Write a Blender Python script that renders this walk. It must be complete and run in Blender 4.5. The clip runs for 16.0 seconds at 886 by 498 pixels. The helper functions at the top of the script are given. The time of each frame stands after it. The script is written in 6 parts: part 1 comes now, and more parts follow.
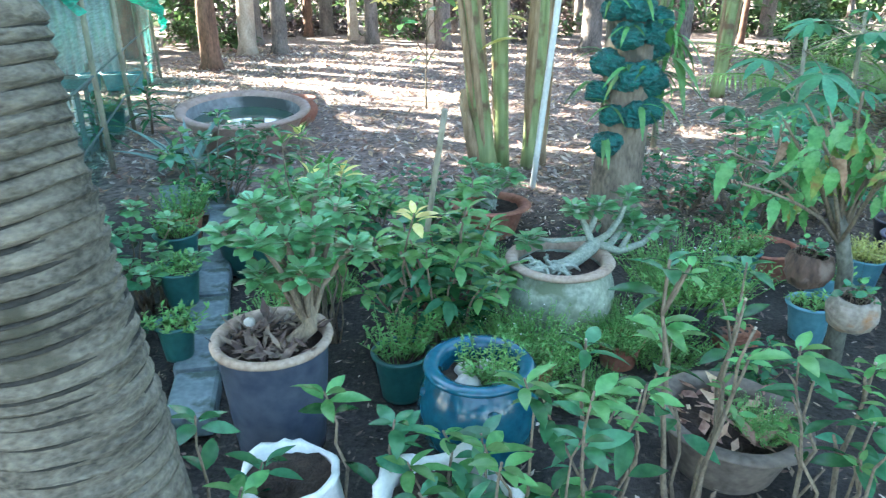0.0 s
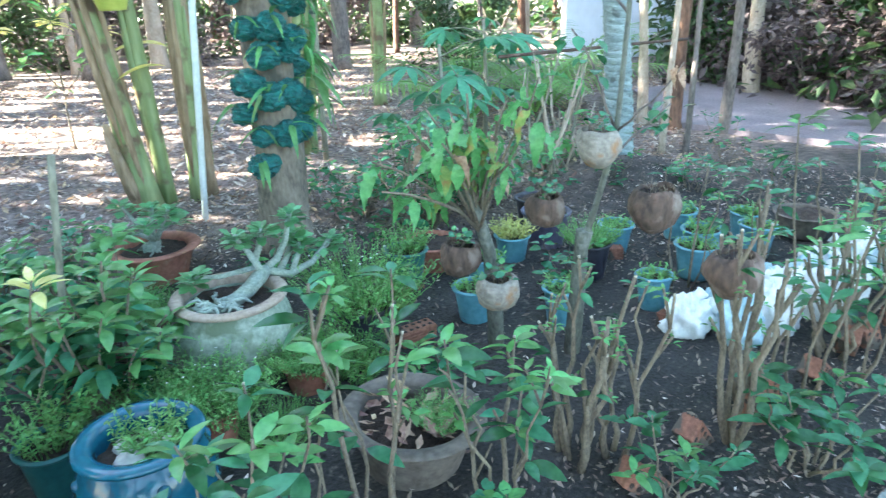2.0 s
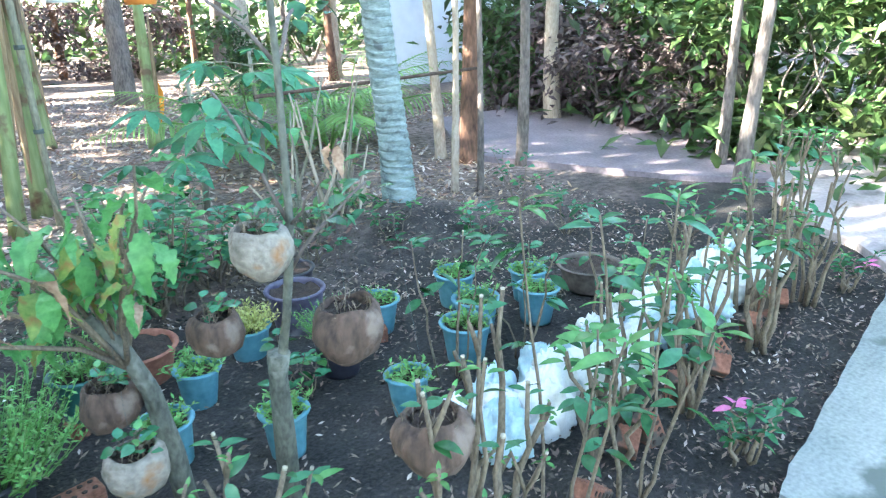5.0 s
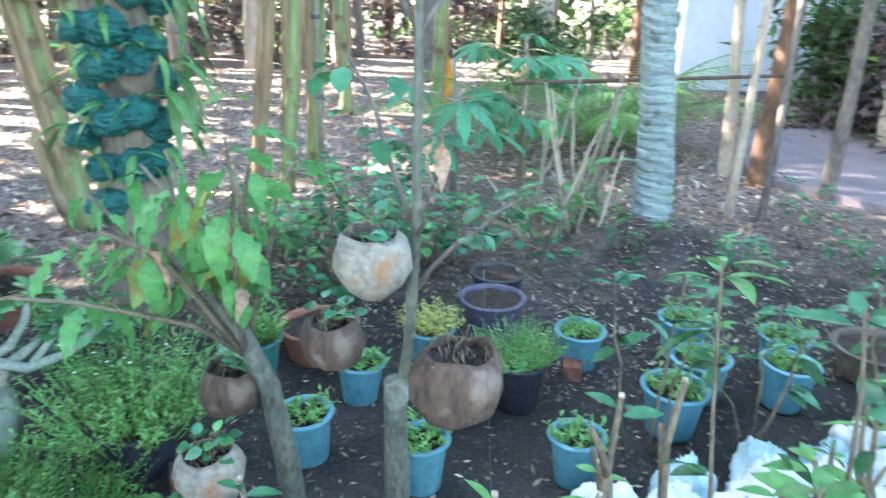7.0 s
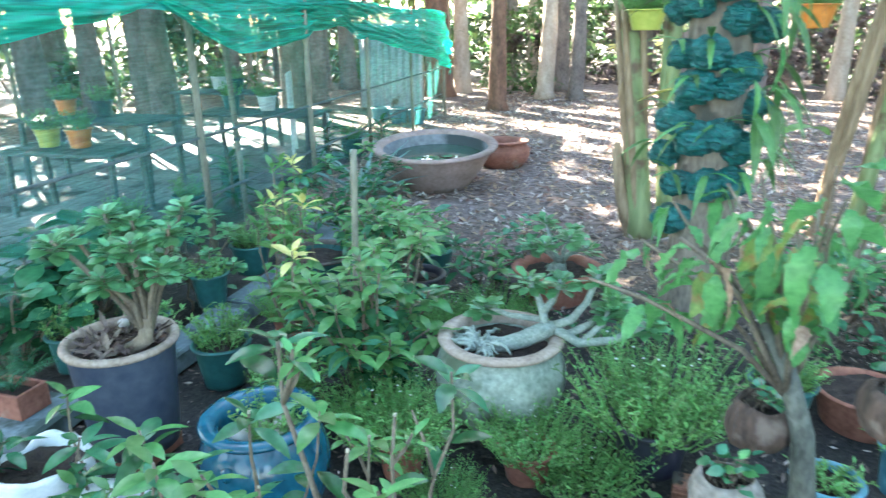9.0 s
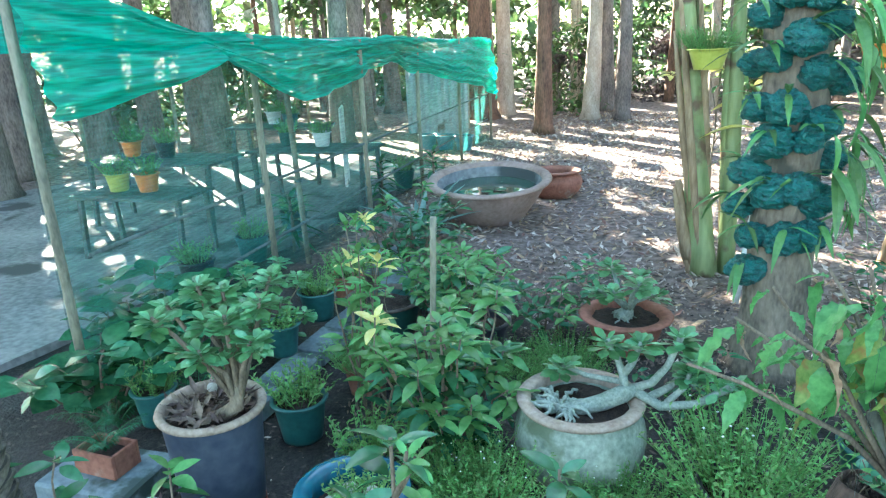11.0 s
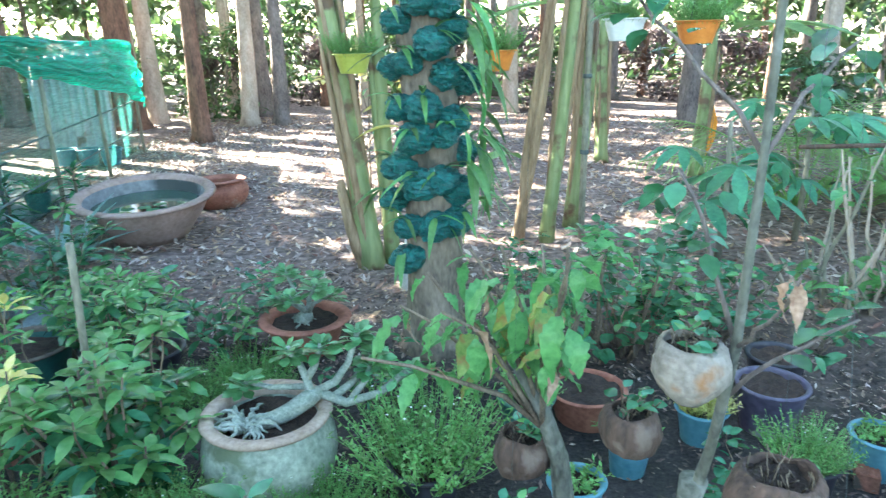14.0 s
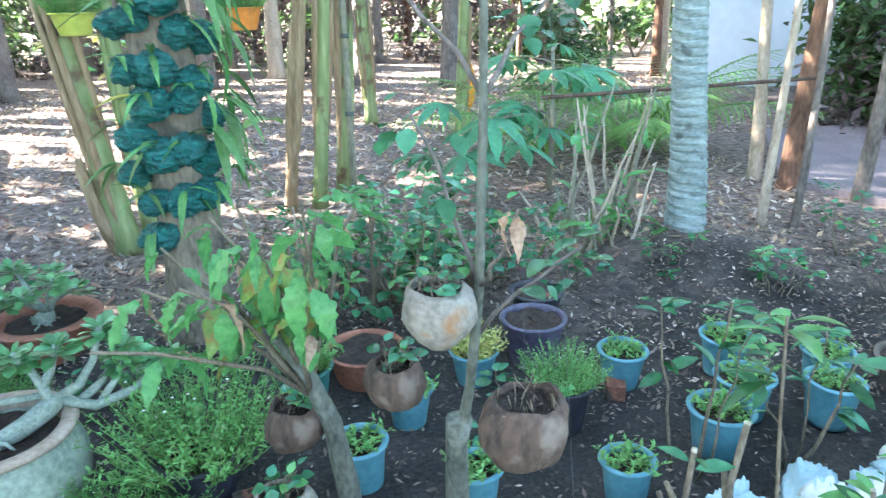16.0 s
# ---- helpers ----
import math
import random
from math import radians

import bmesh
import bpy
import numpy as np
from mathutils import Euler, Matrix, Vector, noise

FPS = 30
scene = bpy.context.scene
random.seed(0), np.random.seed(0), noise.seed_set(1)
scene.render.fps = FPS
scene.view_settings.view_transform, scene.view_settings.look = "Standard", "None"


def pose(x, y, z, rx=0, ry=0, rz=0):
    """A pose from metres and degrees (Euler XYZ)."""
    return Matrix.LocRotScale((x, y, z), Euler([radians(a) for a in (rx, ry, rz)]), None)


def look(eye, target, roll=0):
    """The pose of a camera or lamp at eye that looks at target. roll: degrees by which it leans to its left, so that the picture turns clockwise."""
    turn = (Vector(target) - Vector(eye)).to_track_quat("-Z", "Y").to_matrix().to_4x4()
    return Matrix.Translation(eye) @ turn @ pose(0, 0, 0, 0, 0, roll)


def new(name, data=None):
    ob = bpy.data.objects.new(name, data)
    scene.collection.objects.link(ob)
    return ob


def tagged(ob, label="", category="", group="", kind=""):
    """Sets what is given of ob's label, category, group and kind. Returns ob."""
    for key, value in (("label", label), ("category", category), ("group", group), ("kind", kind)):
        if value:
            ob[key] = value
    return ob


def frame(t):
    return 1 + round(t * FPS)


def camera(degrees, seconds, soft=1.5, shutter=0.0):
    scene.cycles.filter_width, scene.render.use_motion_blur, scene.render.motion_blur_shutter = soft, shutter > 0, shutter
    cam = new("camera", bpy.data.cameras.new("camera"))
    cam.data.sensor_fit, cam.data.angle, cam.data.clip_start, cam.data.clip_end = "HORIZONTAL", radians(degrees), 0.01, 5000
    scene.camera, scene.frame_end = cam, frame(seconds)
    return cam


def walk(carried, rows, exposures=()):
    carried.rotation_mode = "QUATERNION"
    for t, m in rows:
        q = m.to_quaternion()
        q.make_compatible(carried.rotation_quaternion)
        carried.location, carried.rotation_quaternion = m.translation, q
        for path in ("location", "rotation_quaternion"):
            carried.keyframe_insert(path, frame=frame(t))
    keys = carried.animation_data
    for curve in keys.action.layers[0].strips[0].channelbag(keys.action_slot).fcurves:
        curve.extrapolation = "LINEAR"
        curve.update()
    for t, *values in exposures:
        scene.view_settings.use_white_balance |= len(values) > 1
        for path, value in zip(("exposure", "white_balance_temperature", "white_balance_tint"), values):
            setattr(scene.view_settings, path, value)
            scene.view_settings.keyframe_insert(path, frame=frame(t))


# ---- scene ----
cam = camera(65.9, 16.0, 1.25, 0.3)
PATH = [
    (0, (0.171, -0.526, 1.523), (0.089, 1.319, 0.756), -0.2),
    (0.5, (0.192, -0.5, 1.514), (0.254, 1.352, 0.761), -0.3),
    (1, (0.237, -0.483, 1.514), (0.526, 1.358, 0.787), -0.5),
    (1.5, (0.318, -0.482, 1.524), (0.83, 1.312, 0.802), -1.3),
    (2, (0.375, -0.469, 1.527), (1.098, 1.244, 0.789), -1.6),
    (2.5, (0.449, -0.46, 1.522), (1.3, 1.198, 0.796), -0.8),
    (3, (0.594, -0.444, 1.541), (1.479, 1.206, 0.839), -0.5),
    (3.5, (0.709, -0.421, 1.535), (1.622, 1.211, 0.825), -0.7),
    (4, (0.84, -0.283, 1.551), (1.892, 1.259, 0.834), -0.0),
    (4.2, (0.914, -0.233, 1.579), (2.029, 1.272, 0.877), -1.6),
    (6.3, (1.587, 0.149, 1.463), (2.49, 1.79, 0.76), 0.6),
    (6.5, (1.602, 0.173, 1.464), (2.399, 1.867, 0.76), 0.4),
    (7, (1.696, 0.218, 1.468), (2.067, 2.053, 0.764), 1.0),
    (7.5, (1.751, 0.202, 1.484), (1.63, 2.084, 0.817), 0.4),
    (8, (1.743, 0.2, 1.483), (1.203, 2.002, 0.805), -1.4),
    (8.5, (1.713, 0.127, 1.508), (0.845, 1.808, 0.858), -2.2),
    (9, (1.61, 0.151, 1.465), (0.578, 1.741, 0.829), -0.7),
    (9.2, (1.553, 0.174, 1.443), (0.443, 1.715, 0.815), -0.2),
    (11.3, (1.459, 0.095, 1.662), (0.337, 1.644, 1.075), -2.9),
    (11.5, (1.444, 0.113, 1.656), (0.381, 1.713, 1.099), -2.3),
    (12, (1.443, 0.127, 1.66), (0.543, 1.823, 1.101), -2.0),
    (12.5, (1.447, 0.139, 1.653), (0.668, 1.891, 1.085), -1.7),
    (13, (1.466, 0.142, 1.653), (0.847, 1.952, 1.069), -1.3),
    (13.5, (1.476, 0.14, 1.654), (1.016, 1.989, 1.047), -1.5),
    (14, (1.502, 0.159, 1.638), (1.211, 2.042, 1.028), -1.2),
    (14.5, (1.527, 0.164, 1.621), (1.409, 2.058, 0.99), -1.0),
    (15, (1.551, 0.188, 1.605), (1.567, 2.074, 0.938), -0.9),
    (15.5, (1.581, 0.201, 1.599), (1.738, 2.075, 0.918), -1.5),
    (16, (1.605, 0.22, 1.591), (1.917, 2.064, 0.882), -1.1),
]
walk(cam, [(t, look(eye, target, roll)) for t, eye, target, roll in PATH], [(0, 4.4, 6450, 5), (3.5, 4.65, 6450, 6), (7, 4.6, 6600, 9), (8, 4.95, 6600, 9), (8.5, 4.72, 6600, 8), (9, 4.6, 6600, 6), (11.3, 4.35, 6500, 1), (12.5, 4.25, 6450, 1), (14, 4.45, 6500, 5), (16, 4.55, 6600, 7)])

# ---- light ----
SUN_AZ, SUN_EL = radians(67), radians(30)   # turned from +y towards -x
sun_way = Vector((-math.sin(SUN_AZ) * math.cos(SUN_EL), math.cos(SUN_AZ) * math.cos(SUN_EL), math.sin(SUN_EL)))
world = bpy.data.worlds.new("sky")
scene.world = world
world.use_nodes = True
wn = world.node_tree
sky = wn.nodes.new("ShaderNodeTexSky")
sky.sky_type = "NISHITA"
sky.sun_disc = False
sky.sun_elevation = SUN_EL
sky.sun_rotation = math.atan2(sun_way.x, sun_way.y)
wn.links.new(sky.outputs[0], wn.nodes["Background"].inputs[0])
wn.nodes["Background"].inputs[1].default_value = 0.08
sun_data = bpy.data.lights.new("sun", "SUN")
sun_data.energy, sun_data.angle, sun_data.color = 5.0, radians(0.5), (1.0, 0.93, 0.82)
sun_ob = new("sun", sun_data)
sun_ob.matrix_world = look(sun_way * 30, (0, 0, 0))


# ---- materials ----
def material(name, dark, light, scale=8.0, rough=0.8, bump=0.3, metal=0.0, stretch=(1, 1, 1), fine=6.0, leafy=0.0, spread=0.0, spot=None, dist=0.01):
    """Two-scale noise between two colours, with relief; leafy lets light through, spread varies piece by piece, spot adds stains."""
    m = bpy.data.materials.new(name)
    m.use_nodes = True
    t = m.node_tree
    n, l = t.nodes, t.links
    bsdf = n["Principled BSDF"]
    co = n.new("ShaderNodeTexCoord")
    mp = n.new("ShaderNodeMapping")
    mp.inputs["Scale"].default_value = stretch
    l.new(co.outputs["Object"], mp.inputs["Vector"])
    big, small = n.new("ShaderNodeTexNoise"), n.new("ShaderNodeTexNoise")
    big.inputs["Scale"].default_value, small.inputs["Scale"].default_value = scale, scale * fine
    big.inputs["Detail"].default_value = 6
    small.inputs["Detail"].default_value = 4
    l.new(mp.outputs[0], big.inputs["Vector"])
    l.new(mp.outputs[0], small.inputs["Vector"])
    mix = n.new("ShaderNodeMath")
    mix.operation = "MULTIPLY_ADD"
    l.new(small.outputs["Fac"], mix.inputs[0])
    mix.inputs[1].default_value = 0.5
    half = n.new("ShaderNodeMath")
    half.operation = "MULTIPLY"
    half.inputs[1].default_value = 0.5
    l.new(big.outputs["Fac"], half.inputs[0])
    l.new(half.outputs[0], mix.inputs[2])
    ramp = n.new("ShaderNodeValToRGB")
    ramp.color_ramp.elements[0].position, ramp.color_ramp.elements[1].position = 0.34, 0.66
    ramp.color_ramp.elements[0].color, ramp.color_ramp.elements[1].color = (*dark, 1), (*light, 1)
    l.new(mix.outputs[0], ramp.inputs[0])
    colour = ramp.outputs[0]
    if spread:
        geo = n.new("ShaderNodeNewGeometry")
        hsv = n.new("ShaderNodeHueSaturation")
        for slot, lo, hi in (("Hue", 0.5 - 0.05 * spread, 0.5 + 0.03 * spread), ("Value", 1 - 0.6 * spread, 1 + 0.7 * spread)):
            rng = n.new("ShaderNodeMapRange")
            rng.inputs["To Min"].default_value, rng.inputs["To Max"].default_value = lo, hi
            l.new(geo.outputs["Random Per Island"], rng.inputs["Value"])
            l.new(rng.outputs[0], hsv.inputs[slot])
        l.new(colour, hsv.inputs["Color"])
        colour = hsv.outputs[0]
    if spot:
        sn = n.new("ShaderNodeTexNoise")
        sn.inputs["Scale"].default_value, sn.inputs["Detail"].default_value = spot[3], 8
        l.new(co.outputs["Object"], sn.inputs["Vector"])
        sr = n.new("ShaderNodeValToRGB")
        sr.color_ramp.elements[0].position, sr.color_ramp.elements[1].position = spot[4], spot[4] + 0.08
        l.new(sn.outputs["Fac"], sr.inputs[0])
        sm = n.new("ShaderNodeMixRGB")
        l.new(sr.outputs[0], sm.inputs[0])
        l.new(colour, sm.inputs[1])
        sm.inputs[2].default_value = (*spot[:3], 1)
        colour = sm.outputs[0]
    l.new(colour, bsdf.inputs["Base Color"])
    bsdf.inputs["Roughness"].default_value = rough
    bsdf.inputs["Metallic"].default_value = metal
    if bump:
        b = n.new("ShaderNodeBump")
        b.inputs["Strength"].default_value = bump
        b.inputs["Distance"].default_value = dist
        l.new(mix.outputs[0], b.inputs["Height"])
        l.new(b.outputs[0], bsdf.inputs["Normal"])
    if leafy:
        tr = n.new("ShaderNodeBsdfTranslucent")
        l.new(colour, tr.inputs["Color"])
        ms = n.new("ShaderNodeMixShader")
        ms.inputs[0].default_value = leafy
        l.new(bsdf.outputs[0], ms.inputs[1])
        l.new(tr.outputs[0], ms.inputs[2])
        l.new(ms.outputs[0], n["Material Output"].inputs["Surface"])
    return m


SOIL = material("dark_garden_soil", (0.007, 0.0074, 0.0076), (0.052, 0.047, 0.044), 4.0, 0.95, 1.0, fine=16, spot=(0.085, 0.07, 0.062, 30.0, 0.60), dist=0.03)


def mould_over(m):
    """Lets trodden leaf mould take over from the bare soil away from the bed, with a ragged border."""
    n, l = m.node_tree.nodes, m.node_tree.links
    bsdf = n["Principled BSDF"]
    soil = bsdf.inputs["Base Color"].links[0].from_socket
    co, sep = n.new("ShaderNodeTexCoord"), n.new("ShaderNodeSeparateXYZ")
    l.new(co.outputs["Object"], sep.inputs[0])
    edge, grain = n.new("ShaderNodeTexNoise"), n.new("ShaderNodeTexNoise")
    edge.inputs["Scale"].default_value, edge.inputs["Detail"].default_value = 1.3, 9
    grain.inputs["Scale"].default_value, grain.inputs["Detail"].default_value = 16.0, 9
    for tex in (edge, grain):
        l.new(co.outputs["Object"], tex.inputs["Vector"])
    shift = n.new("ShaderNodeMath")
    shift.operation = "MULTIPLY_ADD"
    shift.inputs[1].default_value = 2.6
    l.new(edge.outputs["Fac"], shift.inputs[0])
    l.new(sep.outputs["Y"], shift.inputs[2])
    rng = n.new("ShaderNodeMapRange")
    rng.inputs["From Min"].default_value, rng.inputs["From Max"].default_value = 4.4, 5.7
    l.new(shift.outputs[0], rng.inputs["Value"])
    ramp = n.new("ShaderNodeValToRGB")
    ramp.color_ramp.elements[0].position, ramp.color_ramp.elements[1].position = 0.32, 0.70
    ramp.color_ramp.elements[0].color, ramp.color_ramp.elements[1].color = (0.065, 0.047, 0.041, 1), (0.33, 0.25, 0.22, 1)
    l.new(grain.outputs["Fac"], ramp.inputs[0])
    mix = n.new("ShaderNodeMixRGB")
    l.new(rng.outputs[0], mix.inputs[0])
    l.new(soil, mix.inputs[1])
    l.new(ramp.outputs[0], mix.inputs[2])
    l.new(mix.outputs[0], bsdf.inputs["Base Color"])
    return m


GROUND = mould_over(material("garden_ground", (0.007, 0.0074, 0.0076), (0.052, 0.047, 0.044), 4.0, 0.95, 1.0, fine=16, spot=(0.085, 0.07, 0.062, 30.0, 0.60), dist=0.03))
# darker concrete; its patches paint the floor slab's shade between sun spots
SHADE_STAINED = material("shade_stained_concrete", (0.10, 0.11, 0.12), (0.30, 0.31, 0.32), 1.6, 0.9, 0.3, fine=14, spot=(0.05, 0.06, 0.06, 2.0, 0.55))
CONCRETE = material("walkway_concrete", (0.16, 0.185, 0.175), (0.34, 0.36, 0.34), 2.5, 0.9, 0.45, fine=24, spot=(0.11, 0.13, 0.115, 3.0, 0.54))
APRON = material("pinkish_concrete", (0.26, 0.23, 0.24), (0.44, 0.39, 0.39), 2.0, 0.9, 0.4, fine=20, spot=(0.17, 0.15, 0.15, 3.0, 0.56))
ROAD = material("packed_earth", (0.15, 0.125, 0.14), (0.28, 0.23, 0.25), 2.0, 0.95, 0.5, fine=18)
SLATE = material("weathered_block", (0.10, 0.14, 0.16), (0.22, 0.28, 0.30), 6.0, 0.85, 0.5, spot=(0.06, 0.09, 0.08, 7.0, 0.57))
# leaf scar colour, kept very dark to paint the shade of trunk grooves
SCAR_SHADE = material("palm_scar_groove_shade", (0.012, 0.012, 0.010), (0.05, 0.046, 0.038), 14.0, 0.95, 0.8)
PALM_BARK = material("palm_bark", (0.034, 0.03, 0.022), (0.20, 0.18, 0.14), 6.0, 0.9, 1.0, stretch=(1, 1, 2.2), fine=9, spot=(0.05, 0.046, 0.03, 5.0, 0.57), dist=0.015)
PALM_BARK2 = material("grey_palm_bark", (0.11, 0.15, 0.15), (0.29, 0.36, 0.36), 6.0, 0.85, 0.5, stretch=(1, 1, 2.5), spot=(0.10, 0.12, 0.12, 9.0, 0.6))
BARK = material("grey_bark", (0.06, 0.05, 0.045), (0.25, 0.21, 0.19), 8.0, 0.92, 0.9, stretch=(1, 1, 0.35), dist=0.03)
RED_BARK = material("reddish_bark", (0.05, 0.025, 0.018), (0.24, 0.13, 0.085), 7.0, 0.9, 0.9, stretch=(1, 1, 0.3), dist=0.03)
STUMP_BARK = material("worn_stump_bark", (0.07, 0.058, 0.045), (0.27, 0.225, 0.175), 9.0, 0.92, 0.9, stretch=(1, 1, 0.4), spot=(0.05, 0.05, 0.04, 5.0, 0.56), dist=0.02)
SAPLING_BARK = material("mossy_sapling_bark", (0.05, 0.055, 0.045), (0.19, 0.20, 0.165), 12.0, 0.9, 0.8, stretch=(1, 1, 0.5), spot=(0.24, 0.25, 0.22, 9.0, 0.6), dist=0.015)
PALE_BARK = material("pale_wood_bark", (0.25, 0.19, 0.14), (0.52, 0.44, 0.36), 9.0, 0.9, 0.8, stretch=(1, 1, 0.4), dist=0.02)
TWIG = material("cut_twig_bark", (0.07, 0.055, 0.04), (0.24, 0.195, 0.14), 25.0, 0.9, 0.5, stretch=(1, 1, 0.4))
ROSE_BARK = material("desert_rose_bark", (0.13, 0.17, 0.14), (0.36, 0.41, 0.35), 18.0, 0.75, 0.5)
CUT = material("pale_cut_wood", (0.30, 0.27, 0.20), (0.48, 0.44, 0.35), 30.0, 0.9, 0.2)
LEAF = material("shrub_leaf", (0.024, 0.11, 0.055), (0.07, 0.235, 0.115), 6.0, 0.25, 0.3, leafy=0.28, spread=0.75)
LEAF_YOUNG = material("young_shrub_leaf", (0.06, 0.225, 0.068), (0.17, 0.42, 0.145), 6.0, 0.25, 0.3, leafy=0.35, spread=0.6)
ROSE_LEAF = material("desert_rose_leaf", (0.07, 0.23, 0.10), (0.19, 0.44, 0.21), 9.0, 0.28, 0.15, leafy=0.25, spread=0.7)
HERB = material("fine_herb", (0.08, 0.23, 0.06), (0.20, 0.42, 0.13), 9.0, 0.5, 0.1, leafy=0.3, spread=0.6)
LIME = material("lobed_leaf", (0.05, 0.19, 0.06), (0.13, 0.36, 0.12), 9.0, 0.35, 0.5, leafy=0.36, spread=1.0, spot=(0.36, 0.28, 0.09, 8.0, 0.60))
LIME_OLD = material("yellowing_lobed_leaf", (0.09, 0.19, 0.04), (0.24, 0.32, 0.08), 14.0, 0.5, 0.5, leafy=0.3, spread=0.8, spot=(0.30, 0.17, 0.06, 9.0, 0.52))
LACY_LEAF = material("cut_leaf", (0.03, 0.15, 0.075), (0.08, 0.29, 0.14), 6.0, 0.4, 0.3, leafy=0.3, spread=0.6)
ORCHID_LEAF = material("orchid_leaf", (0.06, 0.20, 0.06), (0.14, 0.34, 0.11), 7.0, 0.4, 0.2, leafy=0.25, spread=0.7)
YELLOW = material("yellow_leaf", (0.62, 0.57, 0.10), (0.82, 0.79, 0.36), 9.0, 0.5, 0.1, leafy=0.35, spread=0.3)
DRY = material("dry_leaf", (0.19, 0.11, 0.07), (0.48, 0.34, 0.24), 9.0, 0.85, 0.3, leafy=0.15, spread=0.8)
SCRAP = material("mouldering_leaf_scrap", (0.09, 0.068, 0.055), (0.27, 0.205, 0.165), 9.0, 0.9, 0.3, leafy=0.1, spread=0.7)
THICKET = material("dark_dead_thicket_leaf", (0.055, 0.043, 0.045), (0.17, 0.125, 0.12), 3.0, 0.8, 0.2, leafy=0.15, spread=0.8)
PALE_DRY = material("bleached_litter", (0.30, 0.24, 0.20), (0.58, 0.50, 0.45), 9.0, 0.85, 0.3, leafy=0.1, spread=0.6)
ORANGE_LEAF = material("orange_dead_leaf", (0.60, 0.22, 0.02), (0.85, 0.40, 0.06), 9.0, 0.6, 0.2, leafy=0.3)
TREE_LEAF = material("canopy_leaf", (0.03, 0.07, 0.025), (0.09, 0.155, 0.05), 1.5, 0.5, 0.2, leafy=0.35, spread=0.8)
BANANA = material("banana_stem", (0.12, 0.17, 0.06), (0.32, 0.38, 0.18), 5.0, 0.55, 0.3, stretch=(1, 1, 0.15), spot=(0.13, 0.08, 0.045, 4.0, 0.53))
BANANA_DRY = material("dry_banana_sheath", (0.17, 0.11, 0.06), (0.42, 0.31, 0.20), 8.0, 0.9, 0.5, stretch=(1, 1, 0.2))
BANANA_LEAF = material("banana_leaf", (0.10, 0.25, 0.06), (0.24, 0.42, 0.12), 4.0, 0.45, 0.3, leafy=0.35, spread=0.4)
TEAL_NET = material("green_net_wrap", (0.002, 0.034, 0.036), (0.011, 0.19, 0.175), 26.0, 0.42, 1.0, fine=5, dist=0.02)
GLAZE_BLUE = material("blue_glaze", (0.006, 0.055, 0.095), (0.015, 0.13, 0.19), 5.0, 0.15, 0.1, spot=(0.05, 0.08, 0.09, 6.0, 0.62))
GLAZE_NAVY = material("worn_navy_glaze", (0.025, 0.037, 0.065), (0.08, 0.10, 0.13), 4.0, 0.35, 0.15, spot=(0.18, 0.17, 0.15, 5.0, 0.6))
CLAY_RIM = material("tan_clay_rim", (0.22, 0.16, 0.12), (0.45, 0.36, 0.29), 10.0, 0.85, 0.3)
CELADON = material("weathered_celadon", (0.13, 0.18, 0.14), (0.40, 0.46, 0.38), 9.0, 0.6, 0.4, spot=(0.12, 0.16, 0.10, 6.0, 0.57))
BRICK_CLAY = material("soiled_brick", (0.13, 0.055, 0.035), (0.32, 0.14, 0.09), 14.0, 0.9, 0.5, spot=(0.07, 0.06, 0.05, 9.0, 0.52))
TERRACOTTA = material("terracotta", (0.19, 0.07, 0.045), (0.38, 0.16, 0.11), 8.0, 0.85, 0.3, spot=(0.35, 0.25, 0.2, 6.0, 0.62))
CLAY_GREY = material("grey_brown_clay", (0.06, 0.05, 0.042), (0.18, 0.15, 0.125), 6.0, 0.9, 0.4)
BASIN_CLAY = material("pinkish_clay", (0.22, 0.15, 0.12), (0.42, 0.30, 0.26), 5.0, 0.8, 0.3)
PLASTIC_BLUE = material("sun_faded_blue_plastic", (0.05, 0.185, 0.24), (0.125, 0.31, 0.37), 6.0, 0.4, 0.08, spot=(0.12, 0.20, 0.20, 5.0, 0.62))
PLASTIC_GREEN = material("dark_green_plastic", (0.015, 0.08, 0.075), (0.03, 0.14, 0.13), 6.0, 0.4, 0.08)
PLASTIC_BLACK = material("black_plastic", (0.012, 0.012, 0.02), (0.04, 0.04, 0.055), 6.0, 0.4, 0.1)
TUB = material("scuffed_violet_plastic", (0.035, 0.03, 0.06), (0.12, 0.11, 0.17), 5.0, 0.4, 0.1, spot=(0.33, 0.31, 0.36, 4.0, 0.6))
PLASTIC_WHITE = material("white_plastic", (0.62, 0.66, 0.66), (0.80, 0.82, 0.80), 6.0, 0.4, 0.05)
PLASTIC_ORANGE = material("orange_plastic", (0.55, 0.16, 0.03), (0.75, 0.28, 0.06), 6.0, 0.4, 0.05)
PLASTIC_LIME = material("lime_plastic", (0.35, 0.38, 0.06), (0.50, 0.52, 0.12), 6.0, 0.4, 0.05)
HUSK = material("coconut_husk", (0.032, 0.023, 0.019), (0.155, 0.10, 0.075), 9.0, 0.95, 0.9, stretch=(1, 1, 0.4), spot=(0.22, 0.17, 0.14, 8.0, 0.57), dist=0.025)
PALE_HUSK = material("bleached_coconut_husk", (0.13, 0.115, 0.095), (0.36, 0.325, 0.28), 9.0, 0.95, 1.0, spot=(0.28, 0.14, 0.06, 6.0, 0.6), dist=0.015)
# potting soil; its dark colour also paints the shade in brick holes
SOIL_AND_SHADE = material("soil_and_shade", (0.012, 0.009, 0.007), (0.075, 0.05, 0.04), 30.0, 0.95, 1.0, dist=0.015)
SACK = material("white_woven_sack", (0.62, 0.66, 0.66), (0.80, 0.83, 0.82), 14.0, 0.6, 0.35)
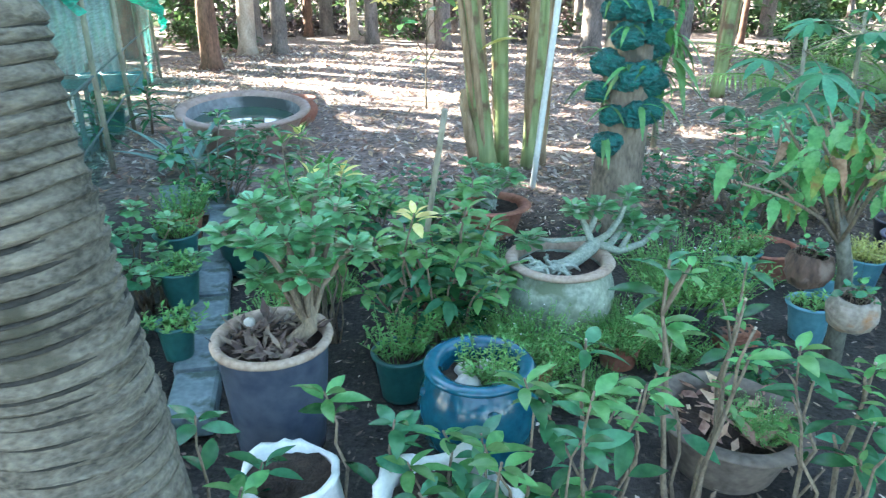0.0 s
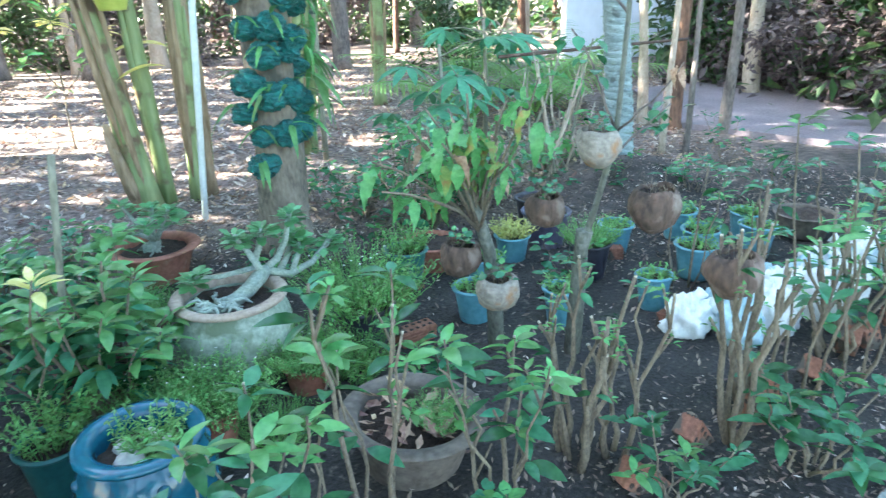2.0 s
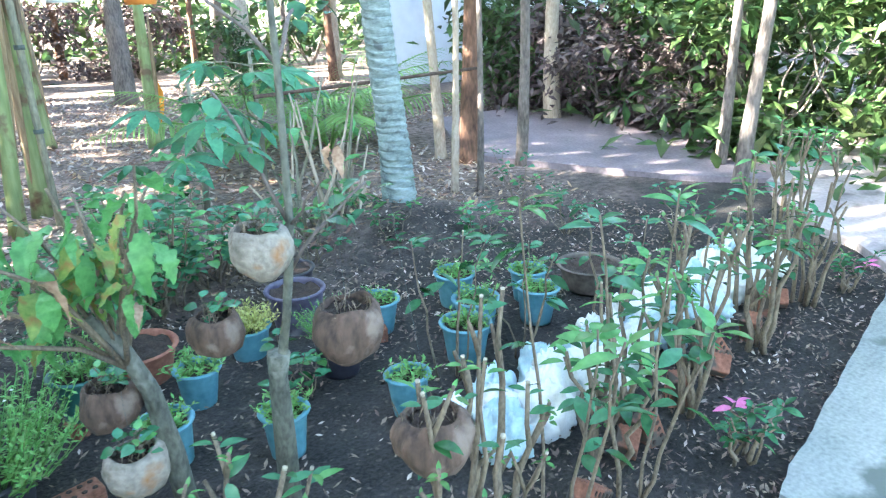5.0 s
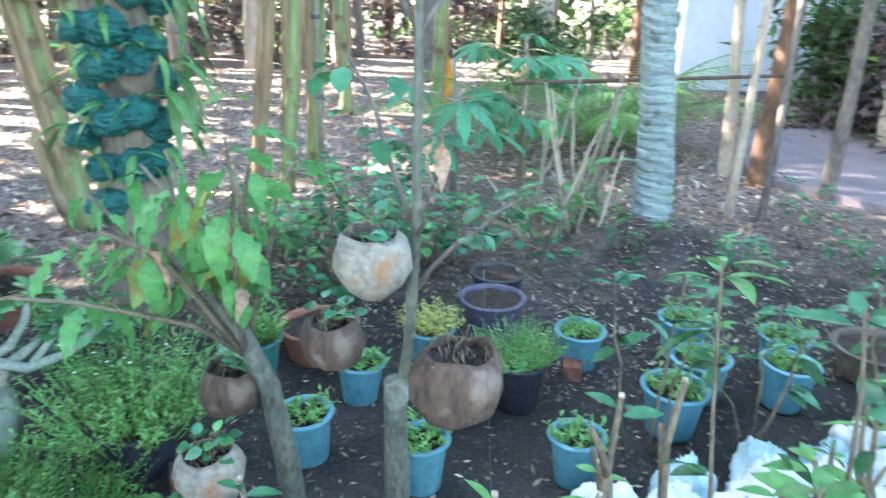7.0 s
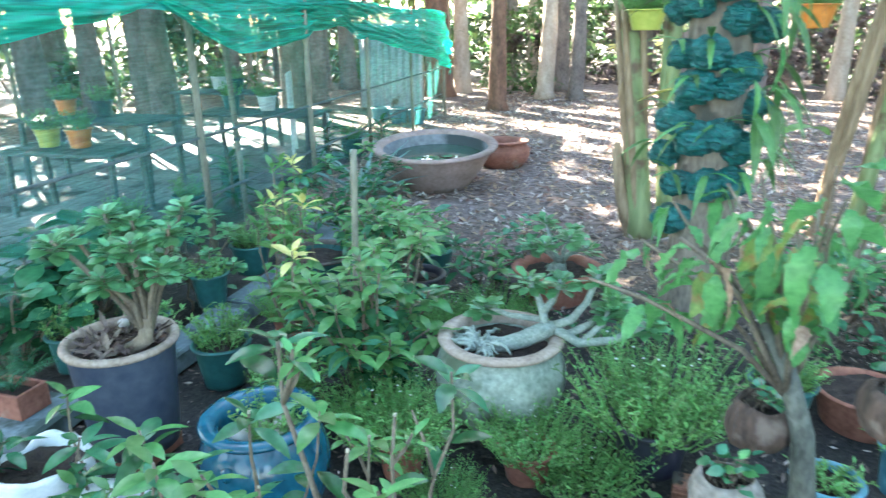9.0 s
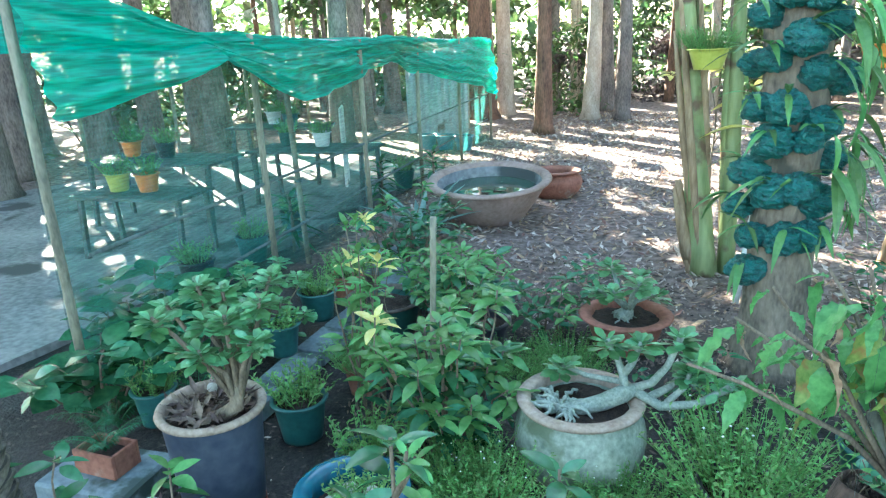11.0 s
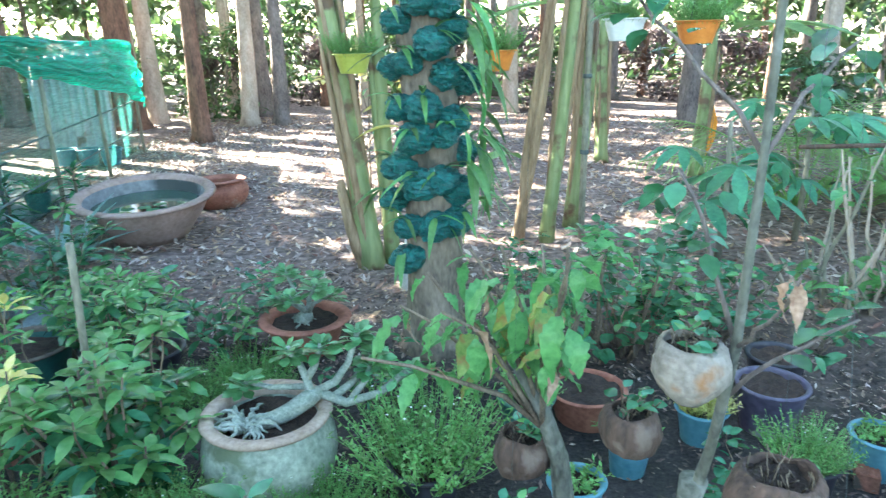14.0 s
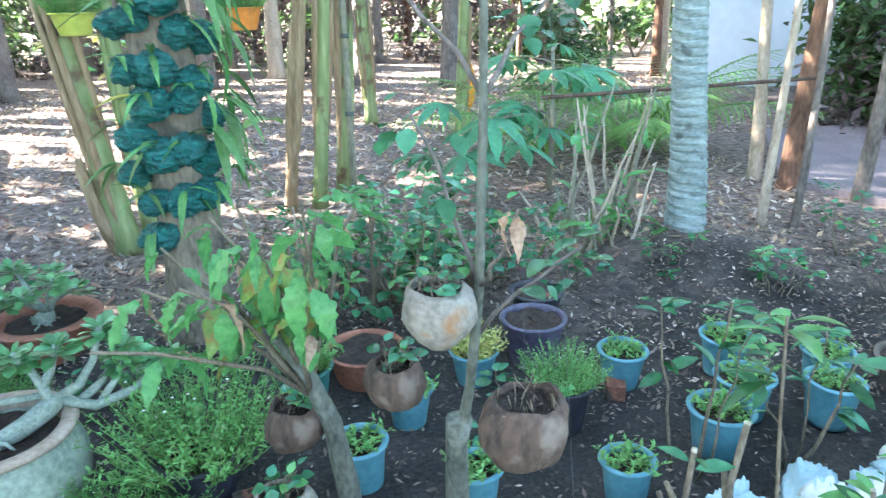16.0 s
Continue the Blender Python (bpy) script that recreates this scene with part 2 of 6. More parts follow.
SACK_BLUE = material("pale_blue_bag", (0.30, 0.48, 0.56), (0.50, 0.66, 0.72), 10.0, 0.5, 0.3)
TUBE = material("grey_pvc_pipe", (0.50, 0.54, 0.52), (0.68, 0.71, 0.69), 9.0, 0.5, 0.1)
BAMBOO = material("old_bamboo", (0.12, 0.12, 0.09), (0.30, 0.29, 0.22), 12.0, 0.8, 0.3, stretch=(1, 1, 0.3))
TIN = material("corrugated_tin", (0.34, 0.33, 0.38), (0.56, 0.55, 0.60), 3.0, 0.5, 0.2, metal=0.3, stretch=(1, 1, 0.3), spot=(0.25, 0.18, 0.15, 3.0, 0.62))
TABLE_GREY = material("dark_weathered_wood", (0.04, 0.06, 0.06), (0.12, 0.15, 0.15), 8.0, 0.8, 0.3)
WHITEWALL = material("white_painted_wall", (0.74, 0.75, 0.80), (0.85, 0.86, 0.90), 1.0, 0.9, 0.2)
WATER = material("murky_water", (0.03, 0.06, 0.045), (0.07, 0.12, 0.09), 3.0, 0.05, 0.0)
STONE = material("pale_pebble", (0.40, 0.38, 0.34), (0.65, 0.63, 0.58), 12.0, 0.8, 0.2)
PINK = material("pink_petal", (0.7, 0.15, 0.4), (0.85, 0.3, 0.55), 12.0, 0.6, 0.0, leafy=0.3)


def net_material(name, low, high, colour):
    """Shade net: woven strips with open gaps between."""
    m = bpy.data.materials.new(name)
    m.use_nodes = True
    n, l = m.node_tree.nodes, m.node_tree.links
    bsdf = n["Principled BSDF"]
    bsdf.inputs["Base Color"].default_value = (*colour, 1)
    bsdf.inputs["Roughness"].default_value = 0.5
    co = n.new("ShaderNodeTexCoord")
    mp = n.new("ShaderNodeMapping")
    mp.inputs["Scale"].default_value = (3, 3, 40)
    l.new(co.outputs["Object"], mp.inputs["Vector"])
    no = n.new("ShaderNodeTexNoise")
    no.inputs["Scale"].default_value = 2.0
    l.new(mp.outputs[0], no.inputs["Vector"])
    rng = n.new("ShaderNodeMapRange")
    rng.inputs["From Min"].default_value, rng.inputs["From Max"].default_value = 0.35, 0.65
    rng.inputs["To Min"].default_value, rng.inputs["To Max"].default_value = low, high
    l.new(no.outputs["Fac"], rng.inputs["Value"])
    # streaks that paint the light and dark of folds into the net's colour
    fold_tone = n.new("ShaderNodeValToRGB")
    fold_tone.color_ramp.elements[0].position, fold_tone.color_ramp.elements[1].position = 0.36, 0.64
    fold_tone.color_ramp.elements[0].color, fold_tone.color_ramp.elements[1].color = (*[0.7 * c for c in colour], 1), (*[min(1, 1.7 * c) for c in colour], 1)
    l.new(no.outputs["Fac"], fold_tone.inputs[0])
    l.new(fold_tone.outputs[0], bsdf.inputs["Base Color"])
    tr = n.new("ShaderNodeBsdfTranslucent")
    l.new(fold_tone.outputs[0], tr.inputs["Color"])
    clear = n.new("ShaderNodeBsdfTransparent")
    a, b = n.new("ShaderNodeMixShader"), n.new("ShaderNodeMixShader")
    a.inputs[0].default_value = 0.55
    l.new(bsdf.outputs[0], a.inputs[1])
    l.new(tr.outputs[0], a.inputs[2])
    l.new(rng.outputs[0], b.inputs[0])
    l.new(a.outputs[0], b.inputs[1])
    l.new(clear.outputs[0], b.inputs[2])
    l.new(b.outputs[0], n["Material Output"].inputs["Surface"])
    return m


NET = net_material("green_shade_net", 0.0, 0.22, (0.006, 0.36, 0.26))
VEIL = net_material("fine_side_net", 0.50, 0.70, (0.03, 0.16, 0.15))
rnd = random.Random(7)


# ---- shape helpers ----
def mesh_of(name, verts, faces, mat, smooth=True):
    me = bpy.data.meshes.new(name)
    me.from_pydata([tuple(v) for v in verts], [], [tuple(f) for f in faces])
    me.materials.append(mat)
    if smooth:
        me.polygons.foreach_set("use_smooth", [True] * len(me.polygons))
    me.update()
    return me


def part(name, me, parent=None, label="", at=None):
    """One mesh as one object, under a thing or a part."""
    ob = new(name, me)
    if parent is not None:
        ob.parent = parent
    if at is not None:
        ob.matrix_basis = at
    if label:
        ob["label"] = label
    return ob


def thing(name, label, category, group="", at=None, kind=""):
    ob = new(name)
    ob.empty_display_size = 0.05
    if at is not None:
        ob.matrix_basis = at
    return tagged(ob, label, category, group, kind)


def joined(pieces):
    verts, faces = [], []
    for v, f in pieces:
        k = len(verts)
        verts.extend(v)
        faces.extend([tuple(i + k for i in q) for q in f])
    return verts, faces


def lathe(profile, segs=40, wobble=0.0, seed=0, shift=(0, 0, 0)):
    """Turns (radius, height) pairs round the z axis."""
    r = random.Random(seed)
    ph = [r.uniform(0, 6.28) for _ in range(3)]
    verts, faces = [], []
    for i, (rad, z) in enumerate(profile):
        for s in range(segs):
            a = 2 * math.pi * s / segs
            k = 1 + wobble * (math.sin(2 * a + ph[0]) + 0.6 * math.sin(3 * a + ph[1] + z * 9) + 0.4 * math.sin(5 * a + ph[2] - z * 14))
            verts.append((rad * k * math.cos(a) + shift[0], rad * k * math.sin(a) + shift[1], z + shift[2]))
    for i in range(len(profile) - 1):
        for s in range(segs):
            t = (s + 1) % segs
            faces.append((i * segs + s, i * segs + t, (i + 1) * segs + t, (i + 1) * segs + s))
    return verts, faces


def disc(rad, z, segs=24, rough=0.0, seed=0):
    r = random.Random(seed)
    verts = [(0, 0, z)]
    faces = []
    rings = 5
    for i in range(1, rings + 1):
        for s in range(segs):
            a = 2 * math.pi * s / segs
            verts.append((rad * i / rings * math.cos(a), rad * i / rings * math.sin(a), z + r.uniform(-rough, rough)))
    for s in range(segs):
        faces.append((0, 1 + s, 1 + (s + 1) % segs))
    for i in range(rings - 1):
        for s in range(segs):
            t = (s + 1) % segs
            a = 1 + i * segs
            faces.append((a + s, a + segs + s, a + segs + t, a + t))
    return verts, faces


def tube(points, radii, segs=8, rings=0.0):
    """A limb along points with a radius at each; rings gives swollen nodes."""
    pts = [Vector(p) for p in points]
    if not isinstance(radii, (list, tuple)):
        radii = [radii] * len(pts)
    verts, faces = [], []
    side = None
    for i, p in enumerate(pts):
        d = (pts[min(i + 1, len(pts) - 1)] - pts[max(i - 1, 0)]).normalized()
        if side is None:
            side = d.orthogonal().normalized()
        side = (side - d * side.dot(d)).normalized()
        up = d.cross(side)
        for s in range(segs):
            a = 2 * math.pi * s / segs
            rr = radii[i] * (1 + rings * math.sin(i * 2.4) + 0.04 * math.sin(3 * a + i))
            verts.append(p + (side * math.cos(a) + up * math.sin(a)) * rr)
    for i in range(len(pts) - 1):
        for s in range(segs):
            t = (s + 1) % segs
            faces.append((i * segs + s, i * segs + t, (i + 1) * segs + t, (i + 1) * segs + s))
    faces.append(tuple(range(segs))[::-1])
    faces.append(tuple(len(verts) - segs + s for s in range(segs)))
    return verts, faces


def bend(a, b, steps=6, sag=0.0, jitter=0.0, r=rnd):
    """Points from a to b, bowed by sag and unsettled by jitter."""
    a, b = Vector(a), Vector(b)
    out = []
    for i in range(steps + 1):
        u = i / steps
        p = a.lerp(b, u)
        p.z += sag * 4 * u * (1 - u)
        if 0 < i < steps:
            p += Vector((r.uniform(-1, 1), r.uniform(-1, 1), r.uniform(-1, 1))) * jitter
        out.append(p)
    return out


def box(sx, sy, sz, bevel=0.004, at=(0, 0, 0)):
    bm = bmesh.new()
    bmesh.ops.create_cube(bm, size=1)
    bmesh.ops.scale(bm, vec=(sx, sy, sz), verts=bm.verts)
    if bevel:
        bmesh.ops.bevel(bm, geom=list(bm.edges), offset=bevel, segments=1, affect="EDGES")
    bmesh.ops.translate(bm, vec=at, verts=bm.verts)
    bm.verts.index_update()
    v = [tuple(q.co) for q in bm.verts]
    f = [tuple(q.index for q in p.verts) for p in bm.faces]
    bm.free()
    return v, f


def blade(length, width, rows=4, fold=0.25, droop=0.3, widest=0.45, lobes=0.0, stalk=0.0):
    """A leaf that grows along +x, folded on its midrib and bowed down."""
    verts, faces = [], []
    for i in range(rows + 1):
        u = i / rows
        x = stalk + length * u
        w = width / 2 * (math.sin(math.pi * u ** (math.log(0.5) / math.log(widest))) ** 0.8 if 0 < u < 1 else 0.06)
        if lobes:
            w *= 1 + lobes * math.cos(u * 16)
        z = -droop * length * u * u
        verts += [(x, w, z - fold * 0 + fold * w), (x, 0, z), (x, -w, z + fold * w)]
    for i in range(rows):
        k = 3 * i
        faces += [(k, k + 1, k + 4, k + 3), (k + 1, k + 2, k + 5, k + 4)]
    return np.array(verts), faces


def scatter(template, mats):
    """Many copies of one leaf as plain vertices and faces."""
    tv, tf = template
    m = np.array([np.array(q) for q in mats])
    v = np.einsum("nij,kj->nki", m[:, :3, :3], tv) + m[:, None, :3, 3]
    n, k = len(m), len(tv)
    faces = [tuple(i + j * k for i in f) for j in range(n) for f in tf]
    return v.reshape(-1, 3).tolist(), faces


def leaf_at(p, yaw, pitch, size=1.0, roll=0.0):
    """A leaf's pose: base at p, pointing by yaw and lifted by pitch (radians)."""
    return Matrix.Translation(p) @ Euler((roll, -pitch, yaw)).to_matrix().to_4x4() @ Matrix.Diagonal((size, size, size, 1))


def rosette(p, n, r, size=1.0, lift=0.5, layers=2):
    """A whorl of leaves round a shoot's tip."""
    out = []
    for i in range(n):
        ring = i * layers // n
        yaw = i * 2.4 + r.uniform(-0.3, 0.3)
        out.append(leaf_at(Vector(p) + Vector((0, 0, -0.012 * (layers - ring))), yaw, lift * (0.3 + 0.7 * ring / max(1, layers - 1)) + r.uniform(-0.25, 0.25), size * r.uniform(0.75, 1.15) * (1 - 0.12 * ring), r.uniform(-0.4, 0.4)))
    return out


# ---- pots ----
def pot(name, label, at, rim, height, mat, soil_gap=0.03, lip=0.012, foot=0.72, belly=None, rim_mat=None, category="flower pot", group="", wobble=0.004, seed=0, soil=True, soil_mat=None):
    """A hollow pot with a rolled lip, a wall and its soil."""
    ob = thing(name, label, category, group, at)
    outer = []
    steps = 10
    for i in range(steps + 1):
        u = i / steps
        if belly:
            low = foot * rim
            rad = low + (belly - low) * math.sin(math.pi / 2 * min(1, u / 0.62)) ** 0.8 if u < 0.62 else belly - (belly - rim) * ((u - 0.62) / 0.38) ** 2
        else:
            rad = foot * rim + (rim - foot * rim) * u
        outer.append((rad, height * 0.94 * u))
    prof = [(0.001, 0.002), (foot * rim * 0.95, 0.0)] + outer
    wall, top = max(0.008, lip * 0.9), height
    lipp = [(rim + 0.002, height * 0.94), (rim + lip, height * 0.95), (rim + lip * 1.2, height * 0.975), (rim + lip * 0.9, top), (rim, top + 0.003), (rim - wall, top - 0.004), (rim - wall * 1.2, height * 0.9)]
    inner = [(rim - wall * 1.2, height * 0.9), ((rim - wall * 1.3) * (0.97 if not belly else 1.02), height - soil_gap - 0.03)]
    body = part("body", mesh_of("pot_body", *joined([lathe(prof, 40, wobble, seed), lathe(inner, 40, wobble, seed)]), mat), ob)
    part("rim", mesh_of("pot_rim", *lathe(lipp, 40, wobble, seed), rim_mat or mat), body)
    if soil:
        part("soil", mesh_of("pot_soil", *disc(rim - wall * 0.8, height - soil_gap, 24, 0.012, seed), soil_mat or SOIL_AND_SHADE), ob, "dark crumbly potting soil")
    return ob


def herb_mesh(rad, height, count, seed, mat=HERB, size=0.016):
    """A tuft of thin wandering stems set with tiny leaves."""
    r = random.Random(seed)
    pieces, leaves = [], []
    for _ in range(count):
        a, d = r.uniform(0, 6.28), rad * math.sqrt(r.random())
        base = Vector((d * math.cos(a) * 0.8, d * math.sin(a) * 0.8, 0))
        h = height * r.uniform(0.5, 1.1)
        top = base + Vector((math.cos(a) * d * 0.7 + r.uniform(-0.03, 0.03), math.sin(a) * d * 0.7 + r.uniform(-0.03, 0.03), h))
        pts = bend(base, top, 3, 0.0, 0.008, r)
        pieces.append(tube(pts, [0.0018, 0.0016, 0.0013, 0.001], 3))
        for k in range(11):
            u = 0.25 + 0.75 * k / 10
            j = min(2, int(u * 3))
            p = pts[j].lerp(pts[j + 1], u * 3 - j)
            leaves.append(leaf_at(p, r.uniform(0, 6.28), r.uniform(-0.1, 1.1), r.uniform(0.7, 1.4)))
    pieces.append(scatter(blade(size, size * 0.42, 2, 0.1, 0.1), leaves))
    return mesh_of("herb_tuft", *joined(pieces), mat, False)


HERB_SMALL = [herb_mesh(0.09, 0.13, 60, s, size=0.02) for s in (1, 2)]
HERB_LARGE = [herb_mesh(0.20, 0.20, 270, s, size=0.018) for s in (3, 4)]
HERB_LOW = herb_mesh(0.085, 0.055, 30, 5, size=0.026)
HERB_YELLOW = herb_mesh(0.09, 0.09, 90, 6, material("yellowish_herb", (0.30, 0.33, 0.08), (0.55, 0.55, 0.2), 9, 0.5, 0.1, leafy=0.3, spread=0.5), 0.02)


def flower_mesh(seed, rad, height):
    r = random.Random(seed)
    pieces = []
    for _ in range(9):
        a, d = r.uniform(0, 6.28), rad * math.sqrt(r.random())
        p = Vector((d * math.cos(a), d * math.sin(a), height * r.uniform(0.9, 1.25)))
        pieces.append(lathe([(0.001, 0.002), (0.0035, 0.0015), (0.004, 0.0), (0.001, -0.0015)], 7, shift=tuple(p)))
    return mesh_of("herb_flower", *joined(pieces), PLASTIC_WHITE, False)


FLOWERS = flower_mesh(9, 0.2, 0.2)


def herb(at, me, label="tuft of fine green herb growing in its pot", spin=0.0, size=1.0):
    ob = new("herb_plant", me)
    if me in HERB_LARGE:
        tagged(part("flower_heads", FLOWERS, ob, "tiny white flower heads"), kind="stuff")
    ob.matrix_basis = Matrix.Translation(at) @ Euler((0, 0, spin)).to_matrix().to_4x4() @ Matrix.Scale(size, 4)
    return tagged(ob, label, "plant")


# ---- shrubs ----
SHRUB_LEAF = blade(0.115, 0.050, 5, 0.22, 0.35, 0.48, stalk=0.012)
ROSE_BLADE = blade(0.066, 0.035, 5, 0.18, 0.25, 0.70)


def jagged(size, wide, droop, seed):
    """An oblong leaf with coarse uneven teeth, folded along its rib."""
    r = random.Random(seed)
    verts, faces = [], []
    n = 12
    sway = r.uniform(-0.12, 0.12)
    for k in range(n + 1):
        u = k / n
        full = wide * (math.sin(math.pi * min(1.0, 0.05 + 0.95 * u ** 0.8)) ** 0.95)
        left = full * (1.0 if k % 3 else 0.91) * r.uniform(0.92, 1.06)
        right = full * (1.0 if (k + 2) % 3 else 0.91) * r.uniform(0.92, 1.06)
        x, z, y = size * (0.25 + u), -droop * size * u * u, sway * size * u * u
        verts += [(x + 0.25 * left, y + left, z + 0.25 * left + 0.012 * r.uniform(-1, 1)), (x, y, z), (x + 0.25 * right, y - right, z + 0.25 * right + 0.012 * r.uniform(-1, 1))]
    for k in range(n):
        a = 3 * k
        faces += [(a, a + 1, a + 4, a + 3), (a + 1, a + 2, a + 5, a + 4)]
    b = len(verts)
    verts += [(0, 0.0015, 0), (0, -0.0015, 0), (0.25 * size, -0.0015, 0), (0.25 * size, 0.0015, 0)]
    faces.append((b, b + 1, b + 2, b + 3))
    return np.array(verts), faces


ROUND_LEAF = blade(0.09, 0.075, 4, 0.15, 0.3, 0.45, stalk=0.03)


def shrub(name, label, at, stems, seed, leaf=SHRUB_LEAF, per=9, size=1.0, young=0.25, along=3, mats=(LEAF, LEAF_YOUNG), bark=TWIG, lift=0.6, cut=0):
    """Stems given as (base, tip, radius) with leaf whorls at the tips and pairs along them; cut stubs have pale ends."""
    r = random.Random(seed)
    ob = thing(name, label, "shrub", "", at)
    old, fresh = [], []
    for i, (a, b, rad) in enumerate(stems):
        pts = bend(a, b, 6, 0.0, 0.02, r)
        stem = part("stem", mesh_of("shrub_stem", *tube(pts, [rad * (1 - 0.6 * k / 6) for k in range(7)], 7, 0.07), bark), ob)
        if cut > 2:
            for k in range(2):
                j = r.randrange(2, 6)
                a2 = r.uniform(0, 6.28)
                q = pts[j] + Vector((math.cos(a2) * 0.05, math.sin(a2) * 0.05, r.uniform(0.05, 0.16)))
                part("stub", mesh_of("shrub_stub", *tube([pts[j], pts[j].lerp(q, 0.5) + Vector((0.004, 0.003, 0)), q], [rad * 0.6, rad * 0.5, rad * 0.4], 6, 0.08), bark), stem, "pruned side stub")
                if r.random() < 0.5:
                    fresh += rosette(q, 5, r, size * 0.5, 0.8, 2)
        if i < cut:
            d = pts[-1] - pts[-2]
            part("cut_end", mesh_of("cut_end", *tube([pts[-1], pts[-1] + d.normalized() * 0.006], rad * 0.42, 7), CUT), stem, "pale pruned stem end")
            if r.random() < 0.4:
                continue
        bright = r.random() < young
        part("leaf_whorl", mesh_of("leaf_whorl", *scatter(leaf, rosette(pts[-1], per, r, size, lift, 3)), mats[1] if bright else mats[0]), stem, "bright young leaf whorl" if bright else "green leaf whorl")
        for k in range(along):
            u = r.uniform(0.45, 0.95)
            j = min(5, int(u * 6))
            p = pts[j].lerp(pts[j + 1], u * 6 - j)
            for q in range(2):
                old.append(leaf_at(p, r.uniform(0, 6.28), r.uniform(-0.3, 0.7), size * r.uniform(0.7, 1.2), r.uniform(-0.5, 0.5)))
    if old:
        part("foliage", mesh_of("shrub_foliage", *scatter(leaf, old), mats[0]), ob, "green leaves")
    if fresh:
        part("young_foliage", mesh_of("shrub_young_foliage", *scatter(leaf, fresh), mats[1]), ob, "bright young leaves")
    return ob


def spray(n, seed, height, spread, base=0.05, rad=0.008, low=0.55):
    """Stems that fan out from one foot."""
    r = random.Random(seed)
    out = []
    for i in range(n):
        a = 2.4 * i + r.uniform(-0.4, 0.4)
        d = spread * math.sqrt((i + 0.5) / n)
        out.append(((base * math.cos(a) * r.random(), base * math.sin(a) * r.random(), 0), (d * math.cos(a), d * math.sin(a), height * r.uniform(low, 1.0)), rad * r.uniform(0.7, 1.2)))
    return out


# ---- ground ----
def walk_edge(x):
    return 0.585 + 0.242 * (x - 2.43)


def ground_height(x, y):
    h = 0.03 * noise.noise((x * 0.35, y * 0.35, 0)) + 0.012 * noise.noise((x * 2.1, y * 2.1, 3))
    d = math.hypot(x - 3.70, y - 3.82)
    h += 0.24 * math.exp(-(d / 0.55) ** 2)
    h += 0.15 * math.exp(-(math.hypot(x - 0.97, y - 3.25) / 0.5) ** 2)
    return h if -2.6 < x < 12 and y > walk_edge(x) - 0.5 else min(h, -0.02)


def build_ground():
    xs = np.concatenate([np.linspace(-400, -30, 12), np.linspace(-26, -6, 16), np.linspace(-5, 9, 180), np.linspace(9.5, 30, 22), np.linspace(34, 400, 12)])
    ys = np.concatenate([np.linspace(-400, -12, 12), np.linspace(-10, -1.5, 10), np.linspace(-1, 9, 150), np.linspace(9.3, 26, 30), np.linspace(30, 400, 14)])
    verts = [(x, y, ground_height(x, y)) for y in ys for x in xs]
    w = len(xs)
    faces = [(j * w + i, j * w + i + 1, (j + 1) * w + i + 1, (j + 1) * w + i) for j in range(len(ys) - 1) for i in range(w - 1)]
    tagged(new("ground", mesh_of("ground", verts, faces, GROUND)), "dark garden soil turning to brown leaf mould under the trees", "ground", kind="structure")


build_ground()


def flat_strip(name, label, outline, z, thick, mat, category="pavement"):
    bm = bmesh.new()
    top = bm.faces.new([bm.verts.new((x, y, z)) for x, y in outline])
    ext = bmesh.ops.extrude_face_region(bm, geom=[top])
    bmesh.ops.translate(bm, vec=(0, 0, -thick), verts=[v for v in ext["geom"] if isinstance(v, bmesh.types.BMVert)])
    bmesh.ops.recalc_face_normals(bm, faces=bm.faces)
    me = bpy.data.meshes.new(name)
    bm.to_mesh(me)
    me.materials.append(mat)
    return tagged(new(name, me), label, category, kind="structure")


# concrete walkway in three poured slabs
for k, (x0, x1) in enumerate(((-6.0, 0.2), (0.215, 3.1), (3.115, 6.2))):
    flat_strip("pavement_%d" % (k + 1), "pale grey poured concrete garden walkway", [(x0, walk_edge(x0) - 1.6), (x1, walk_edge(x1) - 1.6)] + [(x, walk_edge(x) + 0.018 * noise.noise((x * 5, 0, 7)) + 0.012 * noise.noise((x * 19, 0, 9))) for x in np.linspace(x1, x0, 60)], 0.035, 0.12, CONCRETE)
flat_strip("road", "packed purplish grey earth lane beyond the garden", [(5.4, 5.3), (6.2, 3.4), (7.0, 2.4), (6.1, 1.6), (7.5, -1.0), (12, -1), (11, 4.5), (8.5, 7.2), (6.5, 7.2)], 0.05, 0.09, ROAD, "road")
flat_strip("pavement_4", "pale pinkish concrete apron where the walkway meets the lane", [(5.3, walk_edge(5.3) + 0.004), (5.6, 1.62), (5.75, 1.95), (6.15, 2.4), (6.55, 2.75), (7.5, 3.0), (9.5, 2.8), (9.5, -1.5), (6.215, -0.15), (6.215, walk_edge(6.2) + 0.004)], 0.06, 0.12, APRON)
flat_strip("floor_slab", "pale concrete floor slab of the net house", [(-2.4, 1.0), (-7.5, 1.0), (-7.5, 7.0), (-3.6, 7.0), (-3.0, 4.4)], 0.05, 0.09, SHADE_STAINED, "floor")

# white building far right
bm_wall = joined([box(6, 0.3, 4.2, 0.01, (0, 0, 2.1)), box(6.4, 0.9, 0.15, 0.01, (0, 0, 4.25))])
tagged(part("wall_far", mesh_of("wall_far", *bm_wall, WHITEWALL, False), at=pose(10.75, 10.4, 0, 0, 0, -12)), "white painted wall of a building beyond the trees", "wall", kind="structure")


